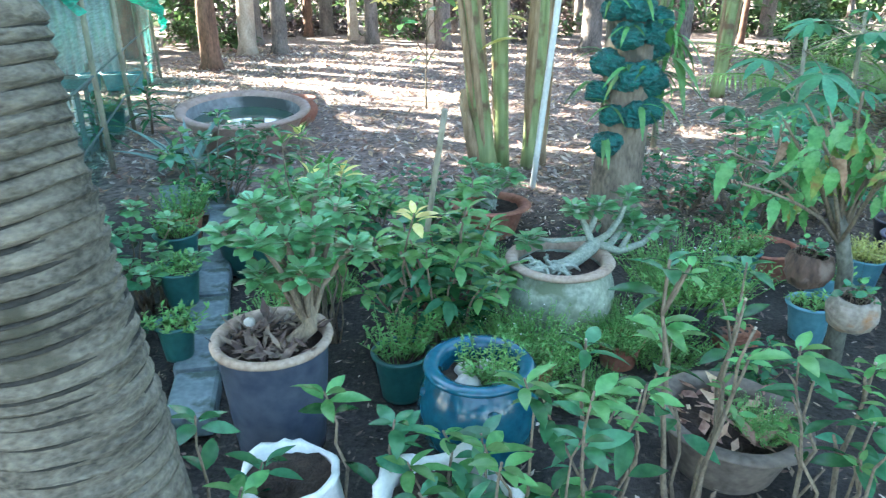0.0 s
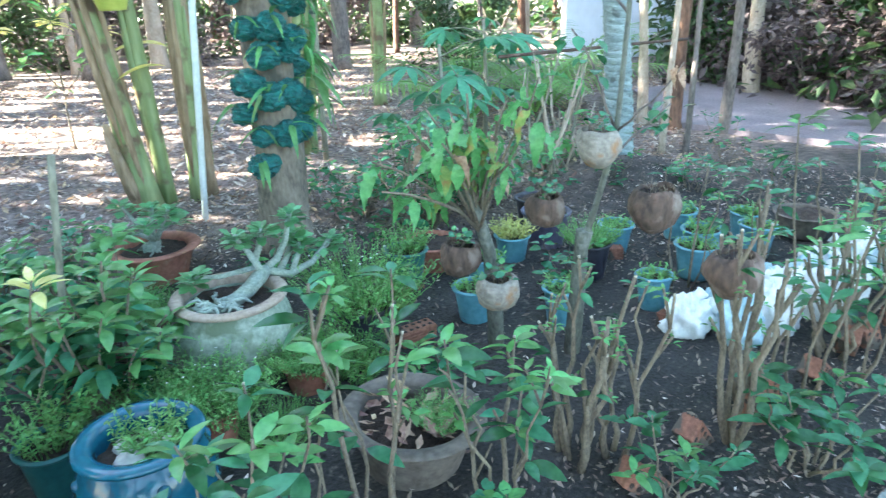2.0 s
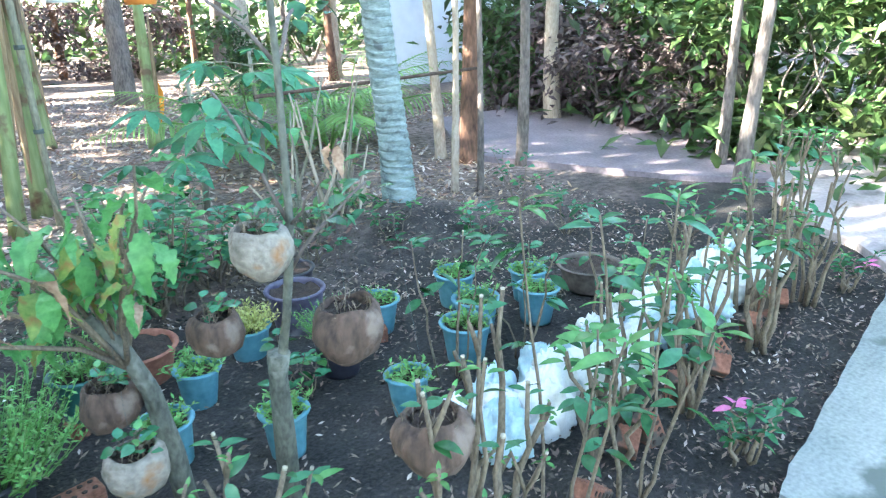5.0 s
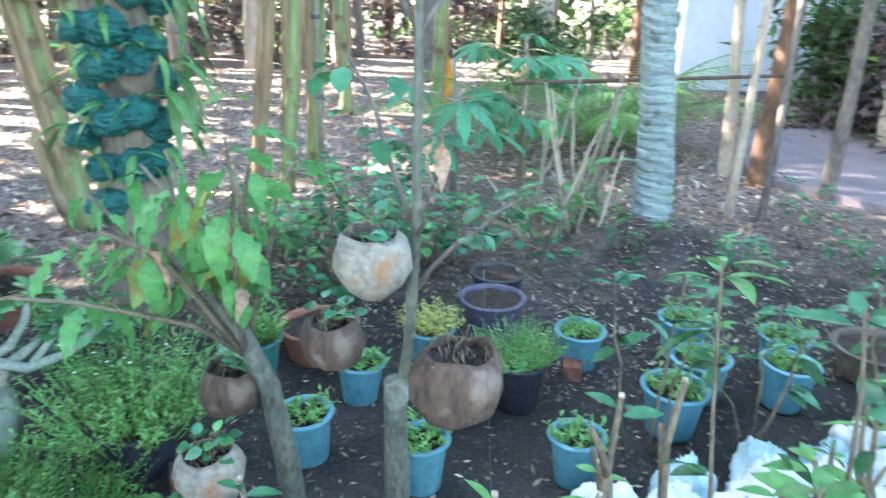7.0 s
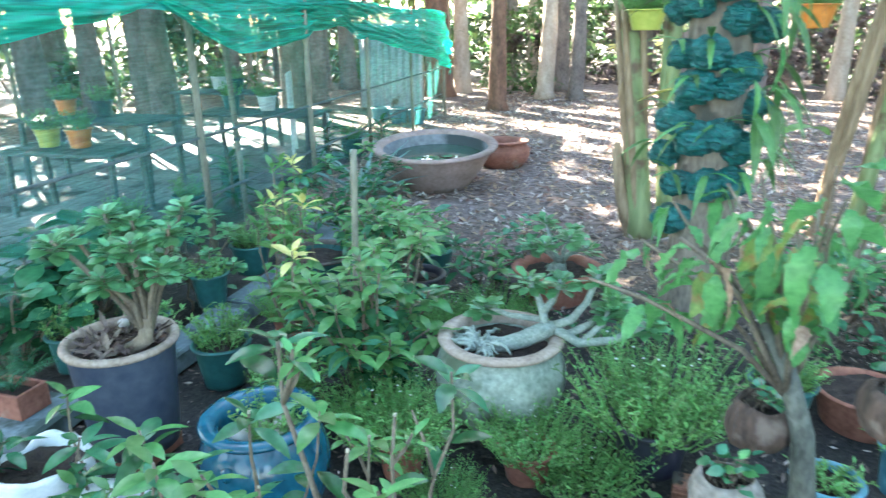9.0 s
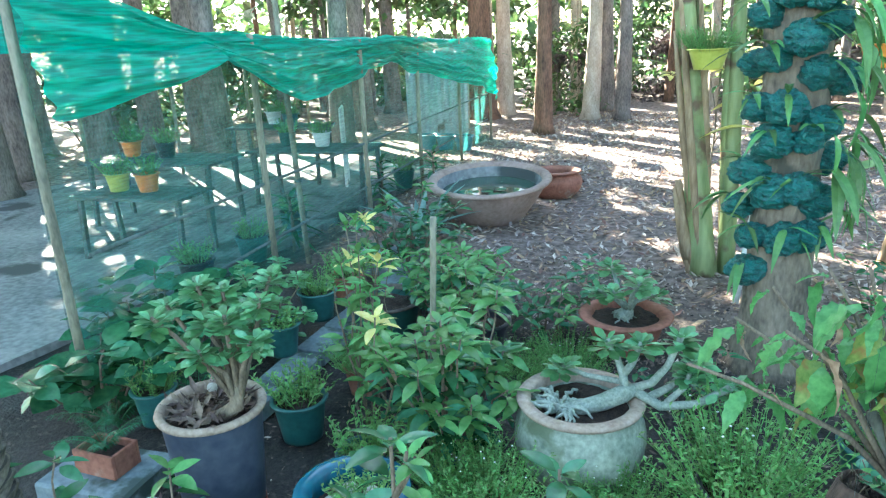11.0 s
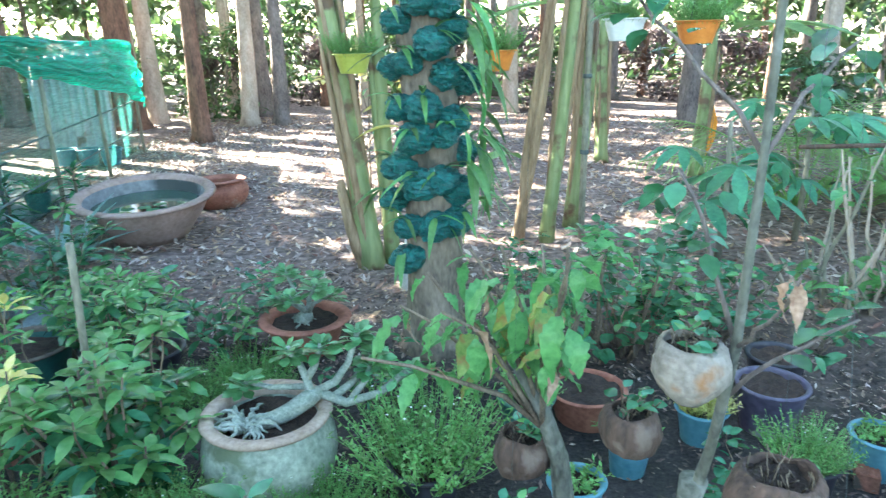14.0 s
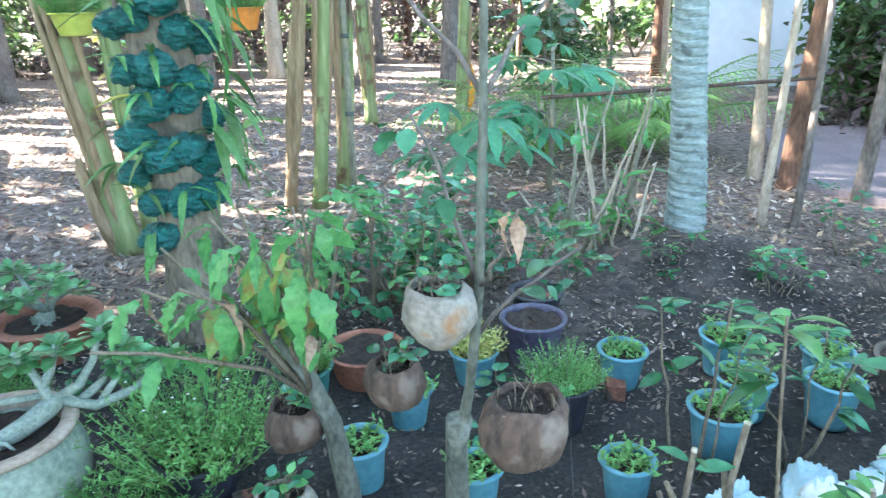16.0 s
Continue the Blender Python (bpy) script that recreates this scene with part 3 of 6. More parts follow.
def clods():
    r = random.Random(17)
    verts, faces = lathe([(0.001, 0.6), (0.6, 0.35), (0.9, -0.1), (0.5, -0.4)], 6)
    mats = []
    while len(mats) < 3200:
        x, y = r.uniform(-1.1, 5.0), r.uniform(0.5, 4.4)
        if y > walk_edge(x) + 0.03:
            s = 0.004 + 0.012 * r.random() ** 3
            mats.append(Matrix.Translation((x, y, ground_height(x, y) + s * 0.2)) @ Euler((r.uniform(-0.5, 0.5), r.uniform(-0.5, 0.5), r.uniform(0, 6))).to_matrix().to_4x4() @ Matrix.Diagonal((s * r.uniform(0.7, 1.5), s, s * 0.8, 1)))
    tagged(new("soil_clods", mesh_of("soil_clods", *scatter((np.array(verts), faces), mats), SOIL, False)), "crumbs and clods of dark soil", "soil", kind="stuff")


clods()


# ---- litter ----
def litter(name, label, mat, count, seed, area, size, where):
    r = random.Random(seed)
    mats = []
    while len(mats) < count:
        x, y = r.uniform(area[0], area[1]), r.uniform(area[2], area[3])
        if not where(x, y):
            continue
        mats.append(leaf_at((x, y, ground_height(x, y) + 0.012), r.uniform(0, 6.28), r.uniform(-0.2, 0.35), size * r.uniform(0.4, 1.5), r.uniform(-0.5, 0.5)))
    tagged(new(name, mesh_of(name, *scatter(blade(0.1, 0.042, 2, 0.3, -0.25), mats), mat, False)), label, "leaf litter", kind="stuff")


def in_bed(x, y):
    return y > walk_edge(x) + 0.02 and not (5.4 < x and y < 7.2)


litter("dry_leaf_litter", "brown dry leaves strewn over the far ground", DRY, 15000, 11, (-5, 8, 3.7, 14), 0.62, in_bed)
litter("pale_leaf_litter", "bleached dry leaves strewn over the far ground", PALE_DRY, 15000, 12, (-5, 8, 4.3, 14), 0.62, in_bed)
litter("garden_litter", "dry leaf scraps on the dark soil between pots", SCRAP, 4200, 13, (-1.2, 5.4, 0.5, 4.2), 0.27, in_bed)
litter("shade_litter", "fine brown leaf scraps covering the shaded soil", SCRAP, 5200, 15, (-1.3, 2.6, 2.9, 4.8), 0.28, in_bed)
litter("shade_pale_litter", "fine bleached leaf scraps over the shaded soil", PALE_DRY, 2200, 16, (-1.3, 2.6, 3.1, 4.8), 0.24, in_bed)
litter("mound_litter", "brown leaf scraps over the soil near the palm", SCRAP, 4200, 17, (2.4, 6.2, 2.3, 5.0), 0.30, in_bed)
litter("mound_pale_litter", "bleached straw and leaf scraps near the palm", PALE_DRY, 1500, 18, (2.4, 6.2, 2.5, 5.0), 0.25, in_bed)
litter("garden_pale_litter", "pale leaf scraps on the dark soil between pots", PALE_DRY, 700, 14, (-1.2, 5.4, 0.5, 4.6), 0.24, in_bed)


# ---- trees ----
def crown_mesh(seed, rad, tall, count, size=0.30):
    r = random.Random(seed)
    mats = []
    clumps = [(Vector((r.gauss(0, 0.5) * rad, r.gauss(0, 0.5) * rad, r.uniform(0, tall))), r.uniform(0.25, 0.6) * rad) for _ in range(14)]
    for _ in range(count):
        c, s = r.choice(clumps)
        p = c + Vector((r.gauss(0, 0.5), r.gauss(0, 0.5), r.gauss(0, 0.35))) * s
        mats.append(leaf_at(p, r.uniform(0, 6.28), r.uniform(-0.9, 0.4), r.uniform(0.6, 1.4), r.uniform(-0.7, 0.7)))
    return mesh_of("tree_crown", *scatter(blade(size, size * 0.45, 2, 0.2, 0.2), mats), TREE_LEAF, False)


CROWNS = [crown_mesh(s, 2.6, 3.2, 1300, 0.34) for s in (21, 22, 23)]
UNDER = [crown_mesh(s, 1.1, 1.8, 1700, 0.17) for s in (24, 25)]


DEAD = []
for dead_seed in (26, 27):
    dead_me = crown_mesh(dead_seed, 1.1, 1.3, 1500, 0.17)
    dead_me.materials.clear()
    dead_me.materials.append(THICKET)
    DEAD.append(dead_me)


def tree(x, y, rad, high, mat, seed, lean=(0, 0), crown=True, label="tall slim tree with bare brown trunk", crown_low=4.2):
    r = random.Random(seed)
    ob = thing("tree", label, "tree", "trees round the garden", Matrix.Translation((x, y, -0.05)))
    pts = [Vector((lean[0] * u * u * high + 0.05 * math.sin(u * 5 + seed), lean[1] * u * u * high + 0.04 * math.sin(u * 7 + 2 * seed), u * high)) for u in [k / 12 for k in range(13)]]
    radii = [rad * (1.5 if k == 0 else 1.12 if k == 1 else 1 - 0.5 * k / 12) for k in range(13)]
    fine = [pts[0], pts[0].lerp(pts[1], 0.25)] + pts[1:]
    radii = [rad * 1.6, rad * 1.2] + radii[1:]
    part("trunk", mesh_of("tree_trunk", *tube(fine, radii, 14), mat), ob)
    if crown:
        for k in range(4):
            u = r.uniform(0.6, 0.9)
            p = pts[int(u * 12)]
            a = r.uniform(0, 6.28)
            q = p + Vector((math.cos(a) * 1.4, math.sin(a) * 1.4, r.uniform(0.6, 1.4)))
            part("limb", mesh_of("tree_limb", *tube(bend(p, q, 4, 0.1, 0.05, r), [rad * 0.4, rad * 0.35, rad * 0.28, rad * 0.2, rad * 0.1], 6), mat), ob)
        part("crown", CROWNS[seed % 3], ob, "open crown of small green leaves", Matrix.Translation((pts[-1].x, pts[-1].y, max(crown_low, high - 3.4))) @ Euler((0, 0, r.uniform(0, 6))).to_matrix().to_4x4())
    return ob


FAR_TREES = [(-4.0, 10.65, 0.135, RED_BARK), (-4.05, 12.63, 0.14, PALE_BARK), (-3.52, 12.7, 0.13, BARK), (-6.28, 12.16, 0.25, RED_BARK), (-2.0, 14.5, 0.12, BARK), (-0.4, 13.5, 0.13, BARK),
             (0.8, 14.5, 0.14, PALE_BARK), (2.4, 13.0, 0.16, BARK), (3.8, 12.2, 0.14, BARK), (-4.4, 14.0, 0.14, BARK), (-6.2, 13.0, 0.16, PALE_BARK), (-7.6, 10.0, 0.17, BARK), (-8.5, 7.0, 0.16, BARK),
             (-9.5, 4.0, 0.18, BARK), (5.6, 11.5, 0.14, PALE_BARK), (-9.0, 12.5, 0.17, BARK), (-6.6, 16.0, 0.15, BARK), (-1.0, 17.0, 0.14, BARK), (3.0, 17.0, 0.14, BARK), (6.8, 16.0, 0.14, BARK), (-11, 9, 0.18, BARK), (-3.4, 16.5, 0.14, BARK)]
for k, (x, y, rad, mat) in enumerate(FAR_TREES):
    tree(x, y, rad, 8.5 + (k * 37 % 10) * 0.25, mat, 30 + k, ((k % 5 - 2) * 0.012, (k % 3 - 1) * 0.01))
far_r = random.Random(33)
for k in range(58):
    a = far_r.uniform(-0.95, 0.75)
    d = far_r.uniform(13.5, 22)
    tree(1 + d * math.sin(a), 1 + d * math.cos(a), far_r.uniform(0.05, 0.11), 7.5, (BARK, PALE_BARK, RED_BARK)[k % 3], 200 + k, (far_r.uniform(-0.02, 0.02), 0), False, "slim far woodland trunk")
# added, mostly unseen trees that shade the garden, behind and beside the walk
for k, (x, y) in enumerate([(-5.5, -2.5), (-1.5, -4.0), (3.0, -4.5), (7.5, -3.5), (-7.5, 2.0), (-10.5, 0.5), (-12.5, 5.0), (11.5, 12.5), (-13.5, 8.5), (-5.0, -6.0), (-9.0, -3.5), (-8.3, 5.2), (-9.6, 6.8), (-7.2, 6.4), (-10.6, 5.4), (-6.6, 8.4), (-8.8, 4.2), (-7.4, 3.4), (-11.5, 7.2)]):
    tree(x, y, 0.18, 8.0 + k % 3, BARK, 60 + k)

# trunks on the right-hand edge of the garden
RIGHT_TREES = [(4.62, 4.33, 0.028, PALE_BARK, (-0.075, 0.0)), (4.8, 4.28, 0.025, BARK, (-0.035, 0.01)), (5.38, 5.15, 0.085, RED_BARK, (0.02, 0.0)), (5.62, 4.7, 0.05, BARK, (-0.01, 0.0)),
               (5.22, 5.5, 0.05, PALE_BARK, (-0.03, 0.01)), (7.6, 6.2, 0.095, PALE_BARK, (0.01, 0.0)), (6.6, 2.95, 0.055, BARK, (-0.01, 0.0)), (6.9, 3.4, 0.045, BARK, (0.01, 0.0)), (8.3, 4.2, 0.12, BARK, (0.02, 0.0))]
for k, (x, y, rad, mat, lean) in enumerate(RIGHT_TREES):
    tree(x, y, rad, 5.5, mat, 80 + k, lean, rad > 0.1, "slim tree trunk at the garden's edge")


def bushes(spots, seed, crowns, label):
    r = random.Random(seed)
    for x, y, s in spots:
        ob = thing("bush", label, "bush", "undergrowth", Matrix.Translation((x, y, -0.05)))
        for k in range(5):
            a = r.uniform(0, 6.28)
            part("branch", mesh_of("bush_branch", *tube(bend((0, 0, 0), (math.cos(a) * 0.6 * s, math.sin(a) * 0.6 * s, 1.2 * s), 4, 0, 0.06, r), [0.02, 0.018, 0.014, 0.01, 0.006], 5), BARK), ob)
        part("crown", crowns[int(r.random() * 2)], ob, at=Matrix.Translation((0, 0, 0.15)) @ Euler((0, 0, r.uniform(0, 6))).to_matrix().to_4x4() @ Matrix.Scale(s, 4))


bushes([(8.3, 3.7, 0.8), (8.5, 2.1, 1.0), (9.0, 5.6, 0.9), (8.6, 3.0, 1.2), (9.0, 4.6, 1.4), (10.2, 6.8, 1.2), (8.9, 1.2, 1.3), (10.5, 2.5, 1.7), (11, 5.5, 1.8), (9.8, -0.3, 1.6), (5.4, 11.0, 0.7), (9.0, 8.2, 1.25), (10.0, 8.2, 1.5), (8.3, 7.6, 0.8),
        (-6.0, 19, 1.2), (-3.0, 22, 1.0), (0.2, 23, 1.0), (6.0, 19, 1.5), (-9, 16, 1.8), (-5.6, 14.2, 0.9), (-11, 13, 1.8), (-12, 10, 1.6), (-11.5, 6.5, 1.7), (-11, 3, 1.6), (9, 16, 1.8), (-1.8, 16, 1.0), (1.6, 16.2, 1.0)], 5, UNDER, "dense green undergrowth bush under the trees")
bushes([(8.1, 4.7, 0.6), (7.9, 5.5, 0.7), (8.1, 7.0, 0.85), (8.6, 6.3, 0.9), (1.2, 15, 0.6), (-0.6, 15.4, 0.6), (-3.8, 17.5, 1.0), (-1.6, 18.5, 1.1), (0.8, 18.8, 1.1), (3.2, 18.0, 1.1), (-5.8, 16.5, 0.9), (5.0, 16.5, 1.0)], 6, DEAD, "thicket of dead brown leaves beside the lane")

def far_wood():
    r = random.Random(99)
    mats = []
    for _ in range(19000):
        a = r.uniform(-2.0, 2.2)
        d = r.uniform(20, 34)
        mats.append(leaf_at((1 + d * math.sin(a), 2 + d * math.cos(a), 9 * r.random() ** 1.3), r.uniform(0, 6.28), r.uniform(-0.9, 0.6), r.uniform(0.5, 1.5), r.uniform(-0.8, 0.8)))
    tagged(new("far_wood", mesh_of("far_wood", *scatter(blade(0.7, 0.34, 2, 0.2, 0.2), mats), TREE_LEAF, False)), "far woodland foliage closing the view", "woodland", kind="stuff")


far_wood()


def by_walk(x, y):
    return walk_edge(x) - 0.03 < y < walk_edge(x) + 0.75 and random_edge.random() < 1.2 - (y - walk_edge(x))


random_edge = random.Random(18)
litter("edge_litter", "dry brown leaves gathered along the walkway's edge", SCRAP, 2600, 19, (1.0, 6.0, 0.2, 2.4), 0.25, by_walk)
litter("edge_pale_litter", "bleached leaf scraps gathered along the walkway", PALE_DRY, 300, 20, (1.0, 6.0, 0.2, 2.4), 0.24, by_walk)


# ---- large palm beside the walkway ----
def warp(verts, faces, amount, seed):
    """Unsettles a trunk's rings so that they run unevenly round it."""
    out = []
    for v in verts:
        p = Vector(v)
        n = noise.noise(Vector((p.x * 5, p.y * 5, p.z * 1.5 + seed)))
        out.append(p + Vector((0, 0, amount * 1.6 * n)) + Vector((p.x, p.y, 0)).normalized() * amount * 0.5 * noise.noise(p * 9))
    return out, faces


def ringed_palm(x, y, rad, high, mat, lean, label, flare=1.5, step=0.055, seed=0, depth=0.02, scars=0.0):
    ob = thing("palm_tree", label, "palm tree", "", Matrix.Translation((x, y, -0.05)))
    pts, radii, rings = [], [], []
    r = random.Random(seed)
    z = 0.0
    while z < high:
        ring = step * r.uniform(0.7, 1.3)
        swell = r.uniform(0.7, 1.4)
        for v, k in ((0.0, -1.3), (0.07, -1.1), (0.16, 0.8), (0.4, 1.0), (0.75, 0.5), (0.97, 0.1)):
            h = z + ring * v
            base = rad * (1 + (flare - 1) * math.exp(-h / 0.42)) * (1 - 0.18 * h / high)
            pts.append(Vector((lean[0] * h + 0.012 * math.sin(h * 3), lean[1] * h, h)))
            radii.append(base * (1 + depth * k * swell))
        if z < scars:
            rings.append((pts[-6].copy(), radii[-6], r.uniform(0.7, 1.4)))
        z += ring
    part("trunk", mesh_of("palm_trunk", *warp(*tube(pts, radii, 40), 0.012, seed), mat), ob)
    # each ring marks a leaf scar and paints shade into its groove
    for p, rad_s, w in rings:
        up = Vector((lean[0], lean[1], 1.0)) * 0.0028 * w
        part("scar_shade_ring", mesh_of("scar_shade_ring", *warp(*tube([p - up * 1.5, p - up * 0.6, p + up, p + up * 1.6], [rad_s * 0.985, rad_s * (1 + depth * 0.75), rad_s * (1 + depth * 0.9), rad_s * 0.985], 40), 0.012, seed), SCAR_SHADE), ob, "leaf scar ring, darkened to paint groove shade")
    top = pts[-1]
    for k in range(11):
        a = k * 0.571 + seed
        part("frond", frond_mesh(FRONDS, k), ob, at=Matrix.Translation(top) @ Euler((0, -0.5 + 0.25 * (k % 4), a)).to_matrix().to_4x4())
    return ob


def frond(seed, length=2.2, width=0.55, mat=BANANA_LEAF):
    r = random.Random(seed)
    spine = [Vector((length * u, 0, 0.5 * length * u * (1 - 1.3 * u))) for u in [k / 10 for k in range(11)]]
    pieces = [tube(spine, [0.02 * (1 - 0.08 * k) for k in range(11)], 5)]
    mats = []
    for k in range(34):
        u = 0.14 + 0.86 * k / 33
        j = min(9, int(u * 10))
        p = spine[j].lerp(spine[j + 1], u * 10 - j)
        s = math.sin(math.pi * (0.15 + 0.8 * u)) ** 0.6
        for side in (-1, 1):
            mats.append(leaf_at(p, side * (0.95 + r.uniform(-0.1, 0.1)), -0.25, s * r.uniform(0.9, 1.1), side * 0.5))
    pieces.append(scatter(blade(width, 0.035, 3, 0.2, 0.35, 0.35), mats))
    return mesh_of("palm_frond", *joined(pieces), mat, False)


FRONDS = [frond(s) for s in (1, 2)]
FERN_FRONDS = [frond(s, 2.0, 0.4, LEAF) for s in (3, 4)]


def frond_mesh(kinds, k):
    return kinds[k % len(kinds)]


ringed_palm(-0.575, 0.54, 0.157, 6.0, PALM_BARK, (-0.06, 0.02), "thick ringed grey palm trunk beside the concrete walkway", 1.45, 0.034, 3, 0.017, 2.3)
ringed_palm(3.72, 3.84, 0.098, 5.6, PALM_BARK2, (-0.06, 0.02), "pale green-grey ringed palm trunk on a soil mound", 1.5, 0.055, 5, 0.005)

# ---- weathered block path ----
block_path = thing("block_path", "row of weathered blue-grey blocks along the bed", "garden edging", at=Matrix.Translation((0, 0, 0)))
for k in range(8):
    u = k / 7.6
    cx, cy = -0.83 - 0.68 * u, 1.52 + 2.36 * u
    part("block", mesh_of("path_block", *box(0.165 + 0.01 * (k % 3), 0.30, 0.10, 0.012), SLATE, False), block_path, at=pose(cx, cy, 0.05 + 0.006 * (k % 2), 1.2 * (k % 3 - 1), 0.8, 15.8 + (k % 4 - 1.5)))

tagged(part("stone_slab", mesh_of("stone_slab", *box(0.46, 0.36, 0.07, 0.012), SLATE, False), at=pose(-1.60, 3.62, 0.125, 8, 4, 25)), "grey stone slab lying across the block path", "slab")

# ---- green-wrapped trunk with orchids ----
TREE_X, TREE_Y = 0.97, 3.22
wrapped = thing("orchid_stump", "bare pale trunk hung with dark green net bundles and orchids", "tree stump", at=Matrix.Translation((TREE_X, TREE_Y, 0.06)))
part("trunk", mesh_of("stump_trunk", *tube([(0.02 * math.sin(z * 2), 0, z) for z in [k * 0.13 for k in range(14)]], [0.20, 0.16, 0.14, 0.135, 0.13, 0.13, 0.127] + [0.125] * 7, 24), STUMP_BARK), wrapped)


def bundle_mesh(seed):
    bm = bmesh.new()
    bmesh.ops.create_uvsphere(bm, u_segments=40, v_segments=24, radius=0.076)
    for v in bm.verts:
        p = v.co.copy()
        q = p * 24 + Vector((seed * 5.0, 0, 0))
        k = 0.95 + 0.20 * noise.noise(q * 0.5) + 0.28 * abs(noise.noise(q * 1.3)) - 0.22 * abs(noise.noise(Vector((q.x, q.y, q.z * 3.5))))
        v.co = Vector((p.x * k * 1.1, p.y * k * 1.15, p.z * k * 0.95))
    me = bpy.data.meshes.new("net_bundle")
    bm.to_mesh(me)
    bm.free()
    me.materials.append(TEAL_NET)
    return me


BUNDLES = [bundle_mesh(s) for s in (1, 2, 3)]
ORCHID = blade(0.16, 0.032, 5, 0.3, 0.7, 0.4)
r_orchid = random.Random(31)
orchid_leaves = []
k = 0
HANG = [(0.60, (-125,)), (0.74, (-118, -72, -35)), (0.83, (-150,)), (0.91, (-95, -20)), (0.97, (-60,)), (1.03, (-140, 20)), (1.13, (-100, -55)), (1.22, (-30,)), (1.29, (-130, -85)), (1.38, (-45, 10)), (1.46, (-110, -150)), (1.53, (-70,)), (1.60, (-130, -25)), (1.68, (-90, -50))]
for row, (z, angles) in enumerate(HANG):
    for a in angles:
        ar = radians(a)
        rr = 0.146 + 0.025 * r_orchid.random()
        p = (rr * math.cos(ar), rr * math.sin(ar), z + r_orchid.uniform(-0.03, 0.03))
        part("net_ball", BUNDLES[k % 3], wrapped, "dark green mesh bundle", Matrix.Translation(p) @ Euler((0, 0, ar + r_orchid.uniform(-0.5, 0.5))).to_matrix().to_4x4() @ Matrix.Scale(r_orchid.uniform(0.75, 1.02), 4))
        for q in range(3):
            orchid_leaves.append(leaf_at((p[0] * 1.2, p[1] * 1.2, p[2] + 0.05), ar + r_orchid.uniform(-1.3, 1.3), r_orchid.uniform(-0.4, 0.9), r_orchid.uniform(0.6, 1.2)))
        k += 1
for j in range(46):
    a = radians(r_orchid.uniform(-45, 40))
    orchid_leaves.append(leaf_at((0.24 * math.cos(a), 0.24 * math.sin(a), r_orchid.uniform(0.8, 1.72)), a + r_orchid.uniform(-0.8, 0.8), r_orchid.uniform(-1.1, 0.2), r_orchid.uniform(0.9, 1.6)))
part("orchid_leaves", mesh_of("orchid_leaves", *scatter(ORCHID, orchid_leaves), ORCHID_LEAF, False), wrapped, "strap-like green orchid leaves")


# ---- banana plants ----
def banana(x, y, stems, seed, label="banana plant with green and dry brown sheaths", leaves=3):
    r = random.Random(seed)
    ob = thing("banana_plant", label, "banana plant", "banana plants", Matrix.Translation((x, y, -0.04)))
    for dx, dy, lx, ly, rad, high, dry in stems:
        pts = [Vector((dx + lx * z, dy + ly * z, z)) for z in [high * k / 10 for k in range(11)]]
        part("stem", mesh_of("banana_stem", *tube(pts, [rad * (1.25 if k == 0 else 1.08 - 0.045 * k) for k in range(11)], 16), BANANA_DRY if dry else BANANA), ob)
        for k in range(5):
            a = r.uniform(0, 6.28)
            z0, z1 = r.uniform(0.1, 0.6) * high * 0.4, r.uniform(0.6, 1.0) * high
            q = [Vector((dx + lx * z + (rad * (0.8 + 0.25 * (z - z0))) * math.cos(a), dy + ly * z + (rad * (0.8 + 0.25 * (z - z0))) * math.sin(a), z)) for z in [z0 + (z1 - z0) * i / 5 for i in range(6)]]
            part("sheath", mesh_of("banana_sheath", *tube(q, [0.012, 0.024, 0.028, 0.024, 0.018, 0.008], 8), BANANA_DRY if k else BANANA), ob, "split sheath strip")
        if not dry:
            top = pts[-1]
            for k in range(leaves):
                a = r.uniform(0, 6.28)
                part("leaf", mesh_of("banana_leaf", *scatter(blade(1.3, 0.36, 10, 0.25, 0.45, 0.5, lobes=0.05, stalk=0.25), [leaf_at(top, a, r.uniform(0.3, 1.0))]), BANANA_LEAF), ob)
    return ob


banana(0.29, 4.72, [(0, 0, -0.13, 0, 0.085, 2.6, False), (0.12, 0.10, -0.03, 0.02, 0.055, 2.3, False), (-0.06, -0.04, -0.2, 0.0, 0.035, 0.7, True)], 1)
banana(0.62, 4.85, [(0, 0, 0.03, 0, 0.055, 2.3, False), (0.1, 0.1, 0.0, 0.02, 0.05, 2.0, True)], 2)
banana(1.50, 5.48, [(-0.21, -0.05, 0.12, 0, 0.045, 2.3, True), (0.02, 0.05, 0.09, 0.0, 0.055, 2.6, False), (0.24, 0.5, 0.05, 0, 0.07, 2.6, False)], 3)
banana(3.2, 8.2, [(0, 0, 0.03, 0, 0.08, 1.6, False)], 4, leaves=5)
banana(2.2, 9.0, [(0, 0, -0.03, 0, 0.08, 1.8, False)], 5, leaves=5)


def pipe(name, label, a, b, rad, mat, nodes=(), category="pole"):
    ob = thing(name, label, category, "", Matrix.Translation(a))
    d = Vector(b) - Vector(a)
    part("shaft", mesh_of("pole_shaft", *tube([d * (k / 8) for k in range(9)], rad, 12), mat), ob)
    for u in nodes:
        part("joint", mesh_of("pole_joint", *tube([d * (u - 0.006), d * (u + 0.006)], rad * 1.35, 12), TABLE_GREY), ob, "dark tied joint")
    return ob


pipe("support_pole", "pale grey plastic pipe leaning beside the banana plant", (0.605, 4.25, -0.03), (0.83, 4.4, 2.4), 0.022, TUBE)
pipe("support_pole", "slim grey upright pole with dark ties", (1.80, 5.6, -0.03), (1.80, 5.6, 2.6), 0.026, BAMBOO, (0.28, 0.5, 0.75))


